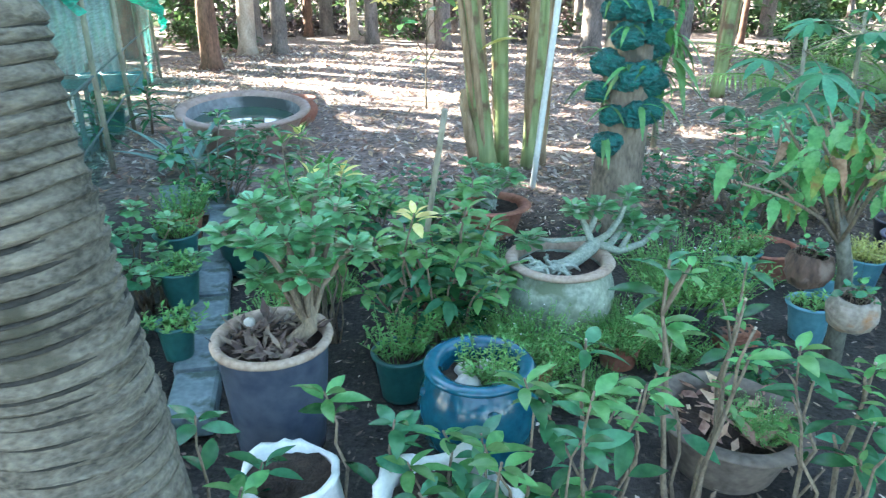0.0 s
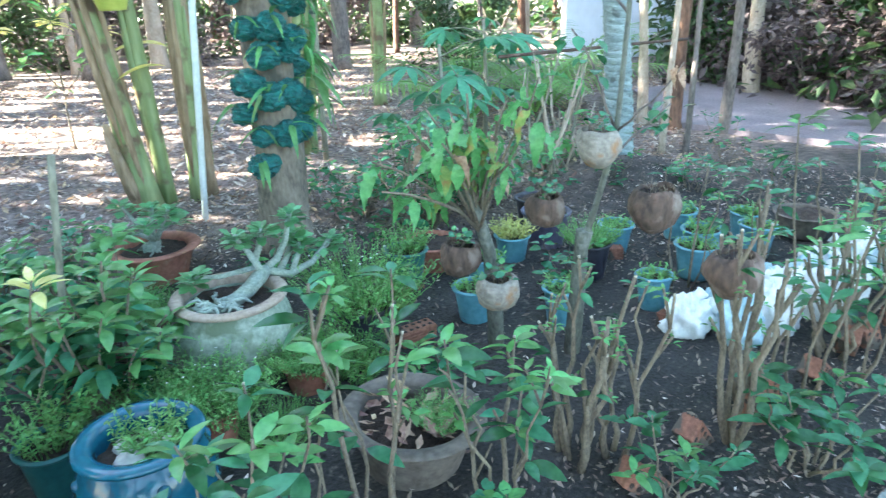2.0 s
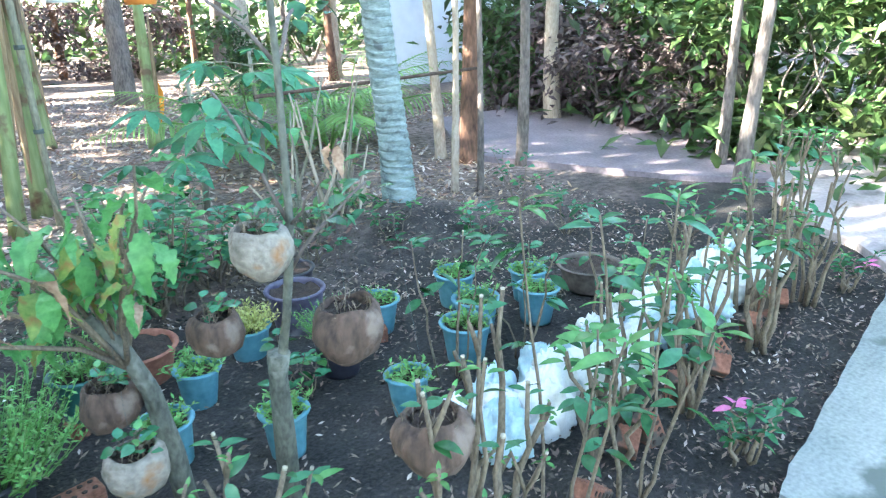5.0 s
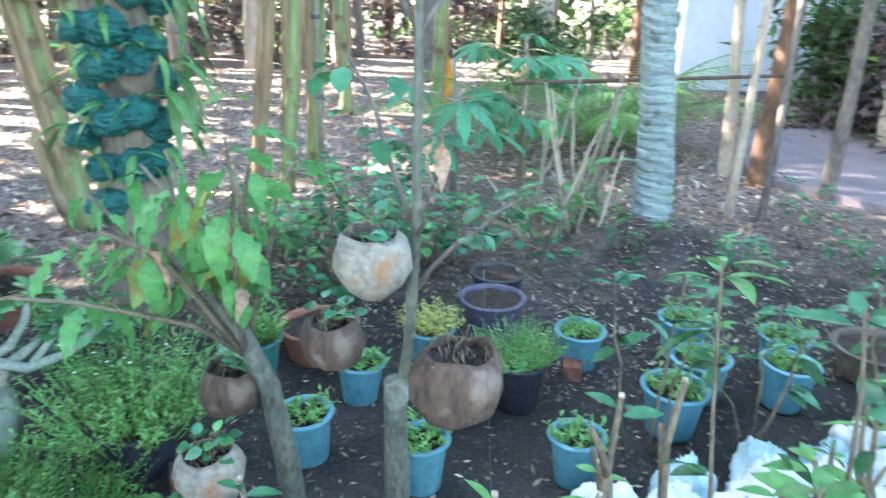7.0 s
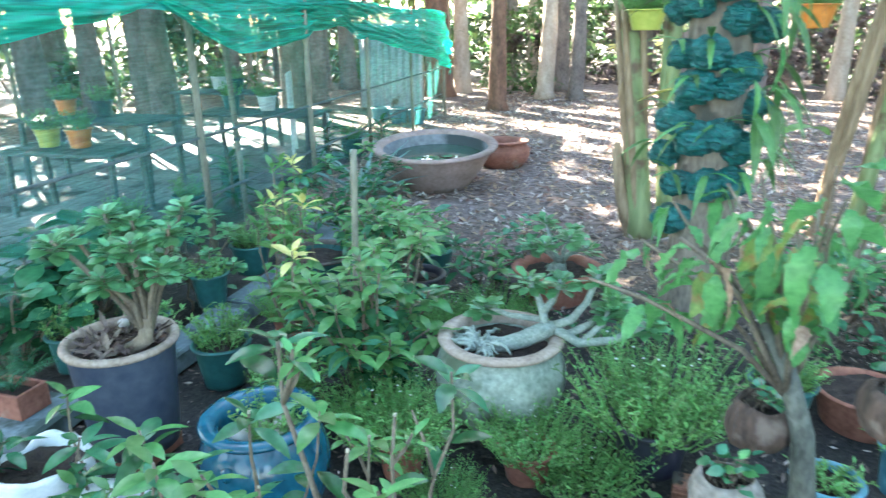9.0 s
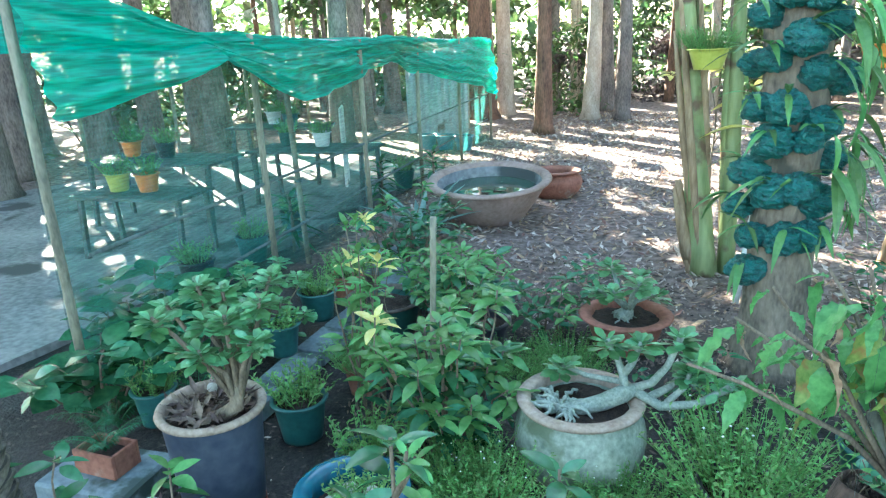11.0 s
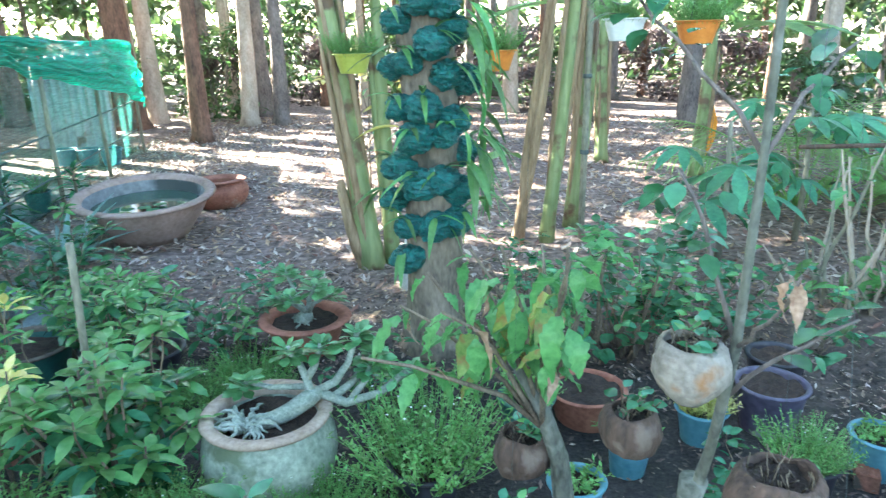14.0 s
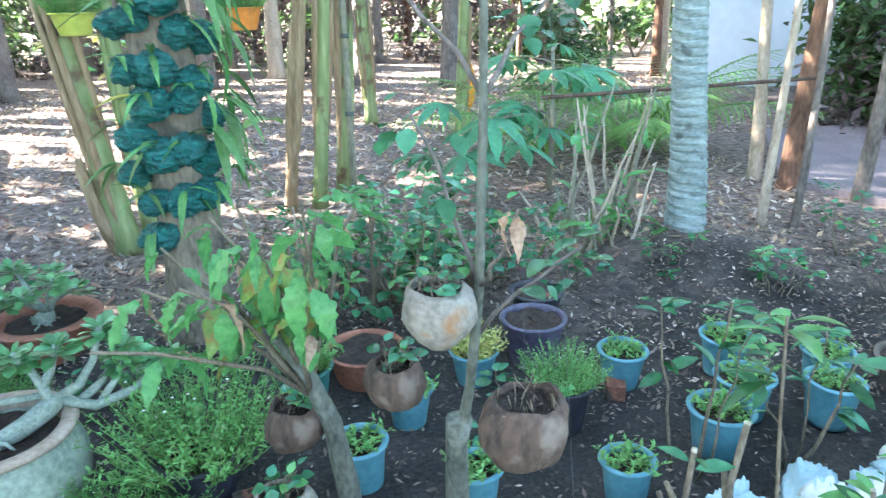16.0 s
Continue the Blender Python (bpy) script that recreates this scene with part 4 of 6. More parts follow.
# ---- potted plants of the bed ----
def desert_rose(at, trunk, limbs, seed, label, leaves=13, size=1.0, bark=ROSE_BARK):
    """A swollen trunk, bare grey limbs and a leaf whorl at every tip."""
    r = random.Random(seed)
    ob = thing("desert_rose", label, "plant", "desert roses", Matrix.Translation(at))
    part("trunk", mesh_of("rose_trunk", *tube(trunk[0], trunk[1], 12, 0.05), bark), ob, "swollen grey trunk")
    for pts, rad in limbs:
        limb = part("limb", mesh_of("rose_limb", *tube(pts, [rad * (1 - 0.35 * k / (len(pts) - 1)) for k in range(len(pts))], 9, 0.05), bark), ob)
        tips = rosette(pts[-1], leaves, r, size, 0.75, 3)
        for q in range(5):
            tips.append(leaf_at(Vector(pts[-1]).lerp(Vector(pts[-2]), r.uniform(0.1, 0.5)), r.uniform(0, 6.28), r.uniform(-0.2, 0.8), size * 0.9))
        part("leaf_whorl", mesh_of("rose_whorl", *scatter(ROSE_BLADE, tips), ROSE_LEAF), limb, "glossy green leaf whorl")
    return ob


def roots(parent, centre, count, seed, mat, reach=0.12):
    r = random.Random(seed)
    for k in range(count):
        a = r.uniform(0, 6.28)
        p = Vector(centre) + Vector((r.uniform(-0.05, 0.05), r.uniform(-0.05, 0.05), 0))
        q = p + Vector((math.cos(a) * reach * r.uniform(0.5, 1), math.sin(a) * reach * r.uniform(0.5, 1), r.uniform(-0.01, 0.015)))
        part("root", mesh_of("root", *tube(bend(p, q, 7, 0.03, 0.008, r), [0.008, 0.009, 0.0085, 0.008, 0.007, 0.006, 0.005, 0.003], 6), mat), parent, "twisted surface root")


# navy bucket pot on a brick
tagged(part("brick", mesh_of("support_brick", *box(0.20, 0.20, 0.06, 0.006), TERRACOTTA, False), at=pose(-0.44, 1.318, 0.035, 0, 0, 12)), "flat red brick under the navy pot", "brick")
pot("flower_pot", "large navy glazed pot with tan rim standing on a brick", Matrix.Translation((-0.445, 1.313, 0.065)), 0.172, 0.40, GLAZE_NAVY, 0.045, 0.014, 0.82, None, CLAY_RIM, seed=1)
r_chip = random.Random(14)
tagged(part("leaf_pile", mesh_of("bark_chips", *scatter(blade(0.1, 0.036, 2, 0.3, -0.3), [leaf_at((-0.445 + 0.14 * math.sqrt(u) * math.cos(a), 1.313 + 0.14 * math.sqrt(u) * math.sin(a), 0.43 + 0.025 * r_chip.random()), r_chip.uniform(0, 6.28), r_chip.uniform(-0.2, 0.5), r_chip.uniform(0.4, 0.9), r_chip.uniform(-0.5, 0.5)) for u, a in [(r_chip.random(), r_chip.uniform(0, 6.28)) for _ in range(110)]]), SCRAP, False)), "curled brown husk scraps in the navy pot", "leaf litter", kind="stuff")
r_rose = random.Random(4)
limbs = []
for k in range(16):
    a = 2.4 * k
    d = 0.05 + 0.013 * k
    mid = Vector((0.10 + 0.3 * d * math.cos(a), 0.04 + 0.3 * d * math.sin(a), 0.20))
    limbs.append((bend((0.115, 0.03, 0.05), mid, 2, 0, 0.004, r_rose) + bend(mid, (0.07 + 0.95 * d * math.cos(a), 0.05 + 0.95 * d * math.sin(a), 0.29 + 0.03 * (k * 5 % 7)), 3, 0, 0.008, r_rose)[1:], 0.010))
rose = desert_rose((-0.445, 1.313, 0.42), ([(0.02, -0.03, 0.005), (0.07, 0.0, 0.02), (0.115, 0.02, 0.06), (0.12, 0.035, 0.13)], [0.016, 0.026, 0.028, 0.018]), limbs, 5, "bushy desert rose growing in the navy pot", 26, 1.15, TWIG)
roots(rose, (0.0, 0.0, 0.005), 12, 6, HUSK, 0.14)
shell = lathe([(0.002, 0.028), (0.012, 0.024), (0.02, 0.01), (0.016, -0.004), (0.004, -0.01)], 14)
tagged(part("snail_shell", mesh_of("snail_shell", *shell, STONE), at=pose(-0.54, 1.39, 0.455, 30, 10, 0)), "pale empty snail shell on the pot's soil", "shell")

# round blue glazed pot
blue = pot("flower_pot", "round turquoise-blue glazed pot with small succulent", Matrix.Translation((0.20, 1.325, 0.0)), 0.150, 0.372, GLAZE_BLUE, 0.07, 0.024, 0.72, 0.195, seed=2)
for a in (-75, -165, 15, 105):
    ar = radians(a)
    part("lug", mesh_of("pot_lug", *lathe([(0.001, 0.022), (0.016, 0.016), (0.02, 0.0), (0.014, -0.016), (0.001, -0.02)], 12), GLAZE_BLUE), blue, "moulded glaze lug", Matrix.Translation((0.172 * math.cos(ar), 0.178 * math.sin(ar), 0.285)))
for k, (dx, dy, s) in enumerate([(-0.045, 0.03, 0.036), (-0.035, -0.05, 0.045), (0.07, -0.02, 0.04), (0.02, 0.06, 0.03)]):
    rock = [Vector(v) * (1 + 0.25 * noise.noise(Vector(v) * 30)) for v in lathe([(0.001, 0.02), (0.02, 0.014), (0.028, 0.0), (0.02, -0.012), (0.001, -0.016)], 12)[0]]
    tagged(part("pebble", mesh_of("pebble", rock, lathe([(0.001, 0.02), (0.02, 0.014), (0.028, 0.0), (0.02, -0.012), (0.001, -0.016)], 12)[1], STONE), at=Matrix.Translation((0.20 + dx, 1.325 + dy, 0.318)) @ Matrix.Scale(s / 0.028, 4)), "pale pebble lying in the blue pot", "pebble", "pebbles in the blue pot")
herb((0.225, 1.34, 0.302), HERB_SMALL[0], "small succulent sprig growing in the blue pot", 0.3, 0.9)

# weathered celadon pot with leaning desert rose
pot("flower_pot", "squat weathered pale green pot with brown rim", Matrix.Translation((0.549, 2.166, 0.0)), 0.203, 0.375, CELADON, 0.05, 0.024, 0.5, 0.240, CLAY_RIM, seed=3)
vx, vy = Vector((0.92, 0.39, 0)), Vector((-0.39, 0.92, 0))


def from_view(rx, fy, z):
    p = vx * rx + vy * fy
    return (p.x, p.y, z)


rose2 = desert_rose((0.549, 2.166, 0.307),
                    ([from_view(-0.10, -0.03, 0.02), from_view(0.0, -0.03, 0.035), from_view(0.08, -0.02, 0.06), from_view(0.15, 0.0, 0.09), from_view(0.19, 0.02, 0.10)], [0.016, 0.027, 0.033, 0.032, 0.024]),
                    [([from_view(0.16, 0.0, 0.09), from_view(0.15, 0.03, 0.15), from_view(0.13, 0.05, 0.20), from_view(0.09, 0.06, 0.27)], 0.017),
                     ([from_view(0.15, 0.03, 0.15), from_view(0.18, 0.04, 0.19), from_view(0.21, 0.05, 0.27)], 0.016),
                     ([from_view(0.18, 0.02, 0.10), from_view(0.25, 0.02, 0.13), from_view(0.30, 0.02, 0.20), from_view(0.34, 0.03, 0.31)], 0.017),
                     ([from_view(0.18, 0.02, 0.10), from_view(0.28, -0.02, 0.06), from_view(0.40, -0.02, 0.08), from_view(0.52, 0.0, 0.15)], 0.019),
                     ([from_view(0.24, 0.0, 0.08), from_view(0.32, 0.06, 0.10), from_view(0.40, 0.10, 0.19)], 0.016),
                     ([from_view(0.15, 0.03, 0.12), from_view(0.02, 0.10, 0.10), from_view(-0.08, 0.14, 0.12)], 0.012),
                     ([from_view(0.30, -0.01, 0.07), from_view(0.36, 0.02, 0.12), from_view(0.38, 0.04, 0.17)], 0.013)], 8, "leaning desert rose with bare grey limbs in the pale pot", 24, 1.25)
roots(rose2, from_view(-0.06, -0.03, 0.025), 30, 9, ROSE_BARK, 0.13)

# wide terracotta pot with a smaller rose
pot("flower_pot", "wide shallow terracotta pot on the soil", Matrix.Translation((0.28, 3.305, 0.03)), 0.205, 0.20, TERRACOTTA, 0.03, 0.03, 0.7, seed=4)
limbs3 = [([(0.02, 0.0, 0.06), (0.05 * math.cos(a), 0.05 * math.sin(a), 0.11), (0.15 * math.cos(a), 0.15 * math.sin(a), 0.16 + 0.05 * (k % 3))], 0.014) for k, a in enumerate([0.3, 1.4, 2.5, 3.4, 4.6, 5.5])]
rose3 = desert_rose((0.28, 3.305, 0.19), ([(-0.04, 0, 0), (0.0, 0, 0.03), (0.02, 0, 0.07)], [0.035, 0.042, 0.025]), limbs3, 15, "small desert rose in the terracotta pot", 20, 1.3)
roots(rose3, (-0.03, -0.02, 0.0), 7, 16, ROSE_BARK, 0.12)

# basins and small pots
pot("basin", "dark basin with chipped white rim", Matrix.Translation((-0.98, 2.84, 0.0)), 0.215, 0.23, PLASTIC_GREEN, 0.05, 0.016, 0.75, None, CLAY_GREY, "basin", seed=5)
pot("basin", "blue-green plastic basin among the shrubs", Matrix.Translation((-0.59, 3.36, 0.0)), 0.16, 0.18, PLASTIC_GREEN, 0.04, 0.02, 0.8, None, None, "basin", seed=6)
pot("basin", "upturned-looking dark bowl of soil", Matrix.Translation((-0.42, 3.02, 0.0)), 0.14, 0.15, PLASTIC_BLACK, 0.03, 0.015, 0.75, None, None, "basin", seed=7)


def small_pot(x, y, z, rim, height, mat, label, tuft=None, seed=0, group="small plastic pots", tilt=0.0, size=1.0, foot=0.76):
    pot("plant_pot", label, pose(x, y, z, tilt, -tilt * 0.6, 31 * seed), rim, height, mat, 0.022, 0.011, foot, None, None, "plant pot", group, seed=seed)
    if tuft is not None:
        herb((x, y, z + height - 0.02), tuft, "tuft of fine green herb filling its pot", seed * 1.3, size)


small_pot(-0.085, 1.685, 0.0, 0.103, 0.19, PLASTIC_GREEN, "dark green plastic pot with fine herb", HERB_SMALL[0], 11, size=1.15)
small_pot(0.41, 1.73, 0.0, 0.085, 0.14, TERRACOTTA, "small terracotta pot overflowing with fine herb", HERB_LARGE[0], 12, "small clay pots", size=0.85)
small_pot(-0.63, 2.28, 0.0, 0.10, 0.15, TERRACOTTA, "small reddish clay pot with trailing herb", HERB_LARGE[1], 13, "small clay pots", size=0.7)
small_pot(-1.14, 2.22, 0.10, 0.088, 0.17, PLASTIC_GREEN, "teal plastic pot standing on the blocks", HERB_LOW, 14)
small_pot(-1.33, 2.66, 0.10, 0.105, 0.17, PLASTIC_GREEN, "teal plastic pot with herb on the blocks", HERB_SMALL[1], 15)
small_pot(-1.44, 3.02, 0.10, 0.10, 0.14, TERRACOTTA, "clay pot with bushy herb on the blocks", HERB_SMALL[0], 16, "small clay pots", size=1.3)
small_pot(-0.97, 1.76, 0.10, 0.07, 0.15, PLASTIC_GREEN, "teal plastic pot with sprouts on the blocks", HERB_LOW, 17)
small_pot(0.24, 1.80, 0.0, 0.10, 0.13, PLASTIC_GREEN, "low green pot overgrown with herb", HERB_LARGE[1], 18, size=0.75)
small_pot(1.11, 2.20, 0.0, 0.13, 0.19, PLASTIC_BLACK, "black nursery pot overflowing with fine herb", HERB_LARGE[0], 19, size=1.15)
small_pot(1.45, 2.57, 0.08, 0.105, 0.18, PLASTIC_GREEN, "teal plastic pot standing on a hollow brick", HERB_SMALL[0], 20)
small_pot(0.78, 1.93, 0.0, 0.09, 0.12, TERRACOTTA, "half-hidden clay pot under herb", HERB_LARGE[1], 21, "small clay pots", size=0.7)
small_pot(-0.60, 1.83, 0.0, 0.112, 0.19, PLASTIC_GREEN, "dark teal plastic pot with fine herb beside the navy pot", HERB_SMALL[1], 23, size=1.15)

BLUE_POTS = [(2.76, 2.59, 0.0), (2.92, 2.10, 0.0), (3.14, 2.29, 0.0), (3.43, 2.18, 0.0), (3.58, 2.40, 0.0), (3.24, 2.60, 0.0), (2.48, 1.90, 0.0), (1.99, 1.96, 0.0), (1.84, 2.48, 0.0), (1.64, 2.16, 0.0)]
for k, (x, y, z) in enumerate(BLUE_POTS):
    small_pot(x, y, z, (0.094, 0.108, 0.106, 0.1, 0.096, 0.1, 0.082, 0.08, 0.084, 0.09)[k], 0.175 + 0.01 * (k % 2), PLASTIC_BLUE, "faded blue plastic pot of sprouting herb on bare soil", HERB_LOW, 30 + k, "faded blue pots", 2.0 * (k % 3 - 1), 0.8 + 0.08 * (k % 3))
small_pot(2.155, 2.73, 0.0, 0.095, 0.16, PLASTIC_BLUE, "pale blue pot with yellowish herb", HERB_YELLOW, 44, "faded blue pots")
small_pot(2.455, 2.86, 0.0, 0.138, 0.22, TUB, "dark violet plastic tub of soil with pale scuffed rim", None, 45, "black tubs")
small_pot(2.57, 3.18, 0.0, 0.125, 0.20, PLASTIC_BLACK, "black plastic tub of dark soil", None, 46, "black tubs")
small_pot(2.42, 2.36, 0.0, 0.11, 0.20, PLASTIC_BLACK, "black pot with feathery green herb", HERB_LARGE[1], 47, "black tubs", size=0.6)
small_pot(1.70, 2.83, 0.0, 0.16, 0.17, TERRACOTTA, "wide terracotta pot of dark soil with orange rim", None, 48, "small clay pots")
small_pot(3.95, 2.30, 0.0, 0.17, 0.14, CLAY_GREY, "low grey clay bowl of soil", None, 49, "small clay pots")
pot("flower_pot", "low wide grey-brown clay planter with chipped rim", pose(1.0, 1.33, 0.0, 2, 2, 0), 0.21, 0.20, CLAY_GREY, 0.05, 0.028, 0.75, None, None, seed=50, wobble=0.012)
pile = random.Random(52)
tagged(part("leaf_pile", mesh_of("leaf_pile", *scatter(blade(0.1, 0.042, 2, 0.3, -0.25), [leaf_at((1.0 + 0.16 * pile.uniform(-1, 1), 1.33 + 0.16 * pile.uniform(-1, 1), 0.165 + 0.02 * pile.random()), pile.uniform(0, 6.28), pile.uniform(-0.2, 0.4), pile.uniform(0.5, 1.0), pile.uniform(-0.5, 0.5)) for _ in range(60)]), DRY, False)), "dead brown leaves heaped in the clay planter", "leaf litter", kind="stuff")
for k, (x, y, big) in enumerate([(0.10, 2.98, 0.8), (-0.12, 2.80, 0.7), (0.30, 2.82, 0.6), (0.62, 1.66, 0.55), (0.95, 1.98, 0.8), (-0.55, 2.5, 0.6)]):
    herb((x, y, -0.01), HERB_LARGE[k % 2], "low tuft of fine green herb growing on the soil", 1.7 * k, big)
herb((1.09, 1.27, 0.16), HERB_LARGE[0], "weedy green sprouts in the clay planter", 0, 0.4)

# lotus basin and clay urn
lotus = thing("lotus_basin", "wide clay water basin with flared pinkish rim", "basin", at=pose(-1.82, 5.34, 0.02, 5, 2, 0) @ Matrix.Scale(1.15, 4))
part("body", mesh_of("basin_body", *lathe([(0.002, 0.0), (0.27, 0.0), (0.31, 0.06), (0.38, 0.16), (0.43, 0.25), (0.445, 0.30)], 56, 0.004), BASIN_CLAY), lotus)
part("rim", mesh_of("basin_rim", *lathe([(0.445, 0.295), (0.485, 0.30), (0.497, 0.315), (0.485, 0.332), (0.43, 0.326), (0.415, 0.30)], 56, 0.004), BASIN_CLAY), lotus)
part("inside", mesh_of("basin_inside", *lathe([(0.416, 0.302), (0.39, 0.22), (0.33, 0.12), (0.25, 0.06)], 56, 0.004), SHADE_STAINED), lotus, "stained grey inside wall")
part("water", mesh_of("basin_water", *disc(0.392, 0.222, 40), WATER), lotus, "murky still water")
for k, (dx, dy) in enumerate([(0.05, -0.12), (0.16, -0.18), (0.12, 0.0), (-0.05, -0.2)]):
    tagged(part("lily_pad", mesh_of("lily_pad", *disc(0.055, 0.004, 14, 0.003, k), LEAF), at=Matrix.Translation((-1.82 + dx, 5.34 + dy, 0.288))), "small green water leaf floating in the basin", "water plant", "water leaves")
pot("clay_urn", "low round pinkish clay urn with wide mouth", Matrix.Translation((-1.70, 6.42, 0.0)), 0.21, 0.28, TERRACOTTA, 0.09, 0.05, 0.85, 0.28, None, "urn", seed=52)
aloe_leaves = [leaf_at((0, 0, 0.02), 0.66 * k, 0.35 + 0.25 * (k % 4), 0.8 + 0.1 * (k % 3)) for k in range(16)]
tagged(part("aloe_plant", mesh_of("aloe_plant", *scatter(blade(0.62, 0.085, 6, 0.5, 0.25, 0.25), aloe_leaves), material("aloe_leaf", (0.10, 0.19, 0.16), (0.20, 0.32, 0.28), 6, 0.45, 0.1, leafy=0.1)), at=Matrix.Translation((-2.0, 4.5, 0.0))), "grey-green aloe with long pointed leaves", "plant")

# ---- leafy shrubs of the bed ----
shrub("shrub", "dense leafy green shrub with pale young leaves", Matrix.Translation((0.05, 2.02, 0.0)), spray(34, 3, 0.70, 0.33, 0.06, 0.009, 0.4), 3, per=10, size=0.86, young=0.95, along=5)
shrub("white_flower_shrub", "small shrub topped by cream-white bracts", Matrix.Translation((-0.16, 1.95, 0.0)), [((0, 0, 0), (0.13, -0.22, 0.72), 0.007)], 4, per=9, size=0.75, young=1.0, along=0, mats=(LEAF, YELLOW), lift=0.9)
shrub("shrub", "leafy bright green shrub beside the soil basin", Matrix.Translation((-0.80, 3.05, 0.0)), spray(9, 6, 0.50, 0.20, 0.05), 6, per=9, size=0.85, young=0.6, along=3, lift=0.9)
for k, (x, y, high) in enumerate([(-0.42, 2.06, 0.86), (-0.52, 2.26, 0.92)]):
    shrub("croton", "croton with upright yellow young leaves over green ones", Matrix.Translation((x, y, 0.0)), spray(6, 206 + k, high, 0.12, 0.04, 0.006, 0.75), 206 + k, per=6, size=0.72, young=0.22, along=5, mats=(LEAF_YOUNG, YELLOW), lift=1.1)
shrub("shrub", "upright green shrub behind the block path", Matrix.Translation((-1.45, 3.65, 0.0)), spray(18, 7, 0.62, 0.38, 0.1), 7, per=9, size=0.9, young=0.2)
shrub("shrub", "low bright green shrub near the soil basin", Matrix.Translation((-0.45, 2.85, 0.05)), spray(18, 8, 0.52, 0.28, 0.08), 8, per=9, size=0.85, young=0.6)
shrub("shrub", "bright leafy shrub between the basins", Matrix.Translation((-0.78, 3.35, 0.0)), spray(13, 19, 0.50, 0.28, 0.08), 19, per=9, size=0.9, young=0.6)
shrub("shrub", "low green shrub beside the plastic basin", Matrix.Translation((-0.12, 3.25, 0.0)), spray(8, 9, 0.34, 0.24, 0.06), 9, per=8, size=0.8, young=0.4)
shrub("shrub", "leafy rosette shrub beside the net house", Matrix.Translation((-1.35, 2.35, 0.0)), spray(11, 10, 0.50, 0.26, 0.1), 10, leaf=ROSE_BLADE, per=18, size=1.2, young=0.0, mats=(ROSE_LEAF, ROSE_LEAF))
shrub("shrub", "dark broad-leaved shrub by the net", Matrix.Translation((-1.75, 1.95, 0.0)), spray(14, 11, 0.46, 0.42, 0.1), 11, leaf=ROUND_LEAF, per=4, size=1.7, young=0.0)
shrub("shrub", "dark broad-leaved shrub at the net's foot", Matrix.Translation((-1.55, 1.45, 0.0)), spray(12, 12, 0.42, 0.36, 0.1), 12, leaf=ROUND_LEAF, per=4, size=1.6, young=0.1)
shrub("shrub", "bushy shrub of rounded leaves behind the tubs", Matrix.Translation((1.92, 3.52, 0.0)), spray(34, 13, 0.74, 0.42, 0.2, 0.008, 0.3), 13, leaf=ROUND_LEAF, per=7, size=0.8, young=0.6)
shrub("shrub", "low spreading shrub of rounded leaves", Matrix.Translation((2.35, 3.75, 0.0)), spray(22, 14, 0.45, 0.42, 0.2), 14, leaf=ROUND_LEAF, per=7, size=0.7, young=0.2)
shrub("shrub", "low green weeds beside the banana stems", Matrix.Translation((1.55, 3.9, 0.0)), spray(16, 15, 0.36, 0.34, 0.2), 15, leaf=ROUND_LEAF, per=6, size=0.6, young=0.3)
pipe("plant_stake", "weathered grey wooden plant stake", (-0.09, 2.10, 0.0), (0.07, 1.96, 1.04), 0.012, BAMBOO)

def fingered(size, fingers=7, seed=0):
    """A deeply cut leaf: pointed fingers fanned round the stalk's end."""
    r = random.Random(seed)
    verts, faces = [], []
    for k in range(fingers):
        a = radians(-125 + 250 * k / (fingers - 1))
        v, f = blade(size * (0.62 - 0.22 * abs(a) / 2.2) * r.uniform(0.9, 1.1), size * 0.17, 4, 0.2, 0.45, 0.55, lobes=0.05)
        rot = Euler((0, 0, a)).to_matrix()
        b = len(verts)
        verts += [tuple(rot @ Vector(p)) for p in v]
        faces += [tuple(b + q for q in face) for face in f]
    return np.array(verts), faces


LACY = [mesh_of("cut_leaf", *scatter(fingered(0.52, 7, q), [Matrix.Identity(4)]), LACY_LEAF) for q in (1, 2, 3)]


def papaya(x, y, high, seed, count):
    r = random.Random(seed)
    ob = thing("papaya_plant", "slender plant with large deeply cut green leaves", "plant", "papaya plants", Matrix.Translation((x, y, 0.0)))
    part("trunk", mesh_of("papaya_trunk", *tube([(0, 0, -0.03), (0.02, 0.0, 0.4 * high), (0.0, 0.02, high)], [0.028, 0.022, 0.016], 8, 0.05), BAMBOO), ob)
    for k in range(count):
        a, z = 2.4 * k + r.uniform(-0.3, 0.3), high * r.uniform(0.45, 1.0)
        tip = Vector((r.uniform(0.25, 0.5) * math.cos(a), r.uniform(0.25, 0.5) * math.sin(a), z + r.uniform(-0.12, 0.22)))
        stalk = part("leaf_stalk", mesh_of("papaya_stalk", *tube(bend((0, 0, z), tip, 4, 0.03, 0.005, r), [0.007, 0.006, 0.005, 0.0045, 0.004], 5), BAMBOO), ob)
        part("leaf", LACY[k % 3], stalk, at=leaf_at(tip, a, r.uniform(-0.5, 0.1), r.uniform(0.7, 1.1), r.uniform(-0.4, 0.4)))


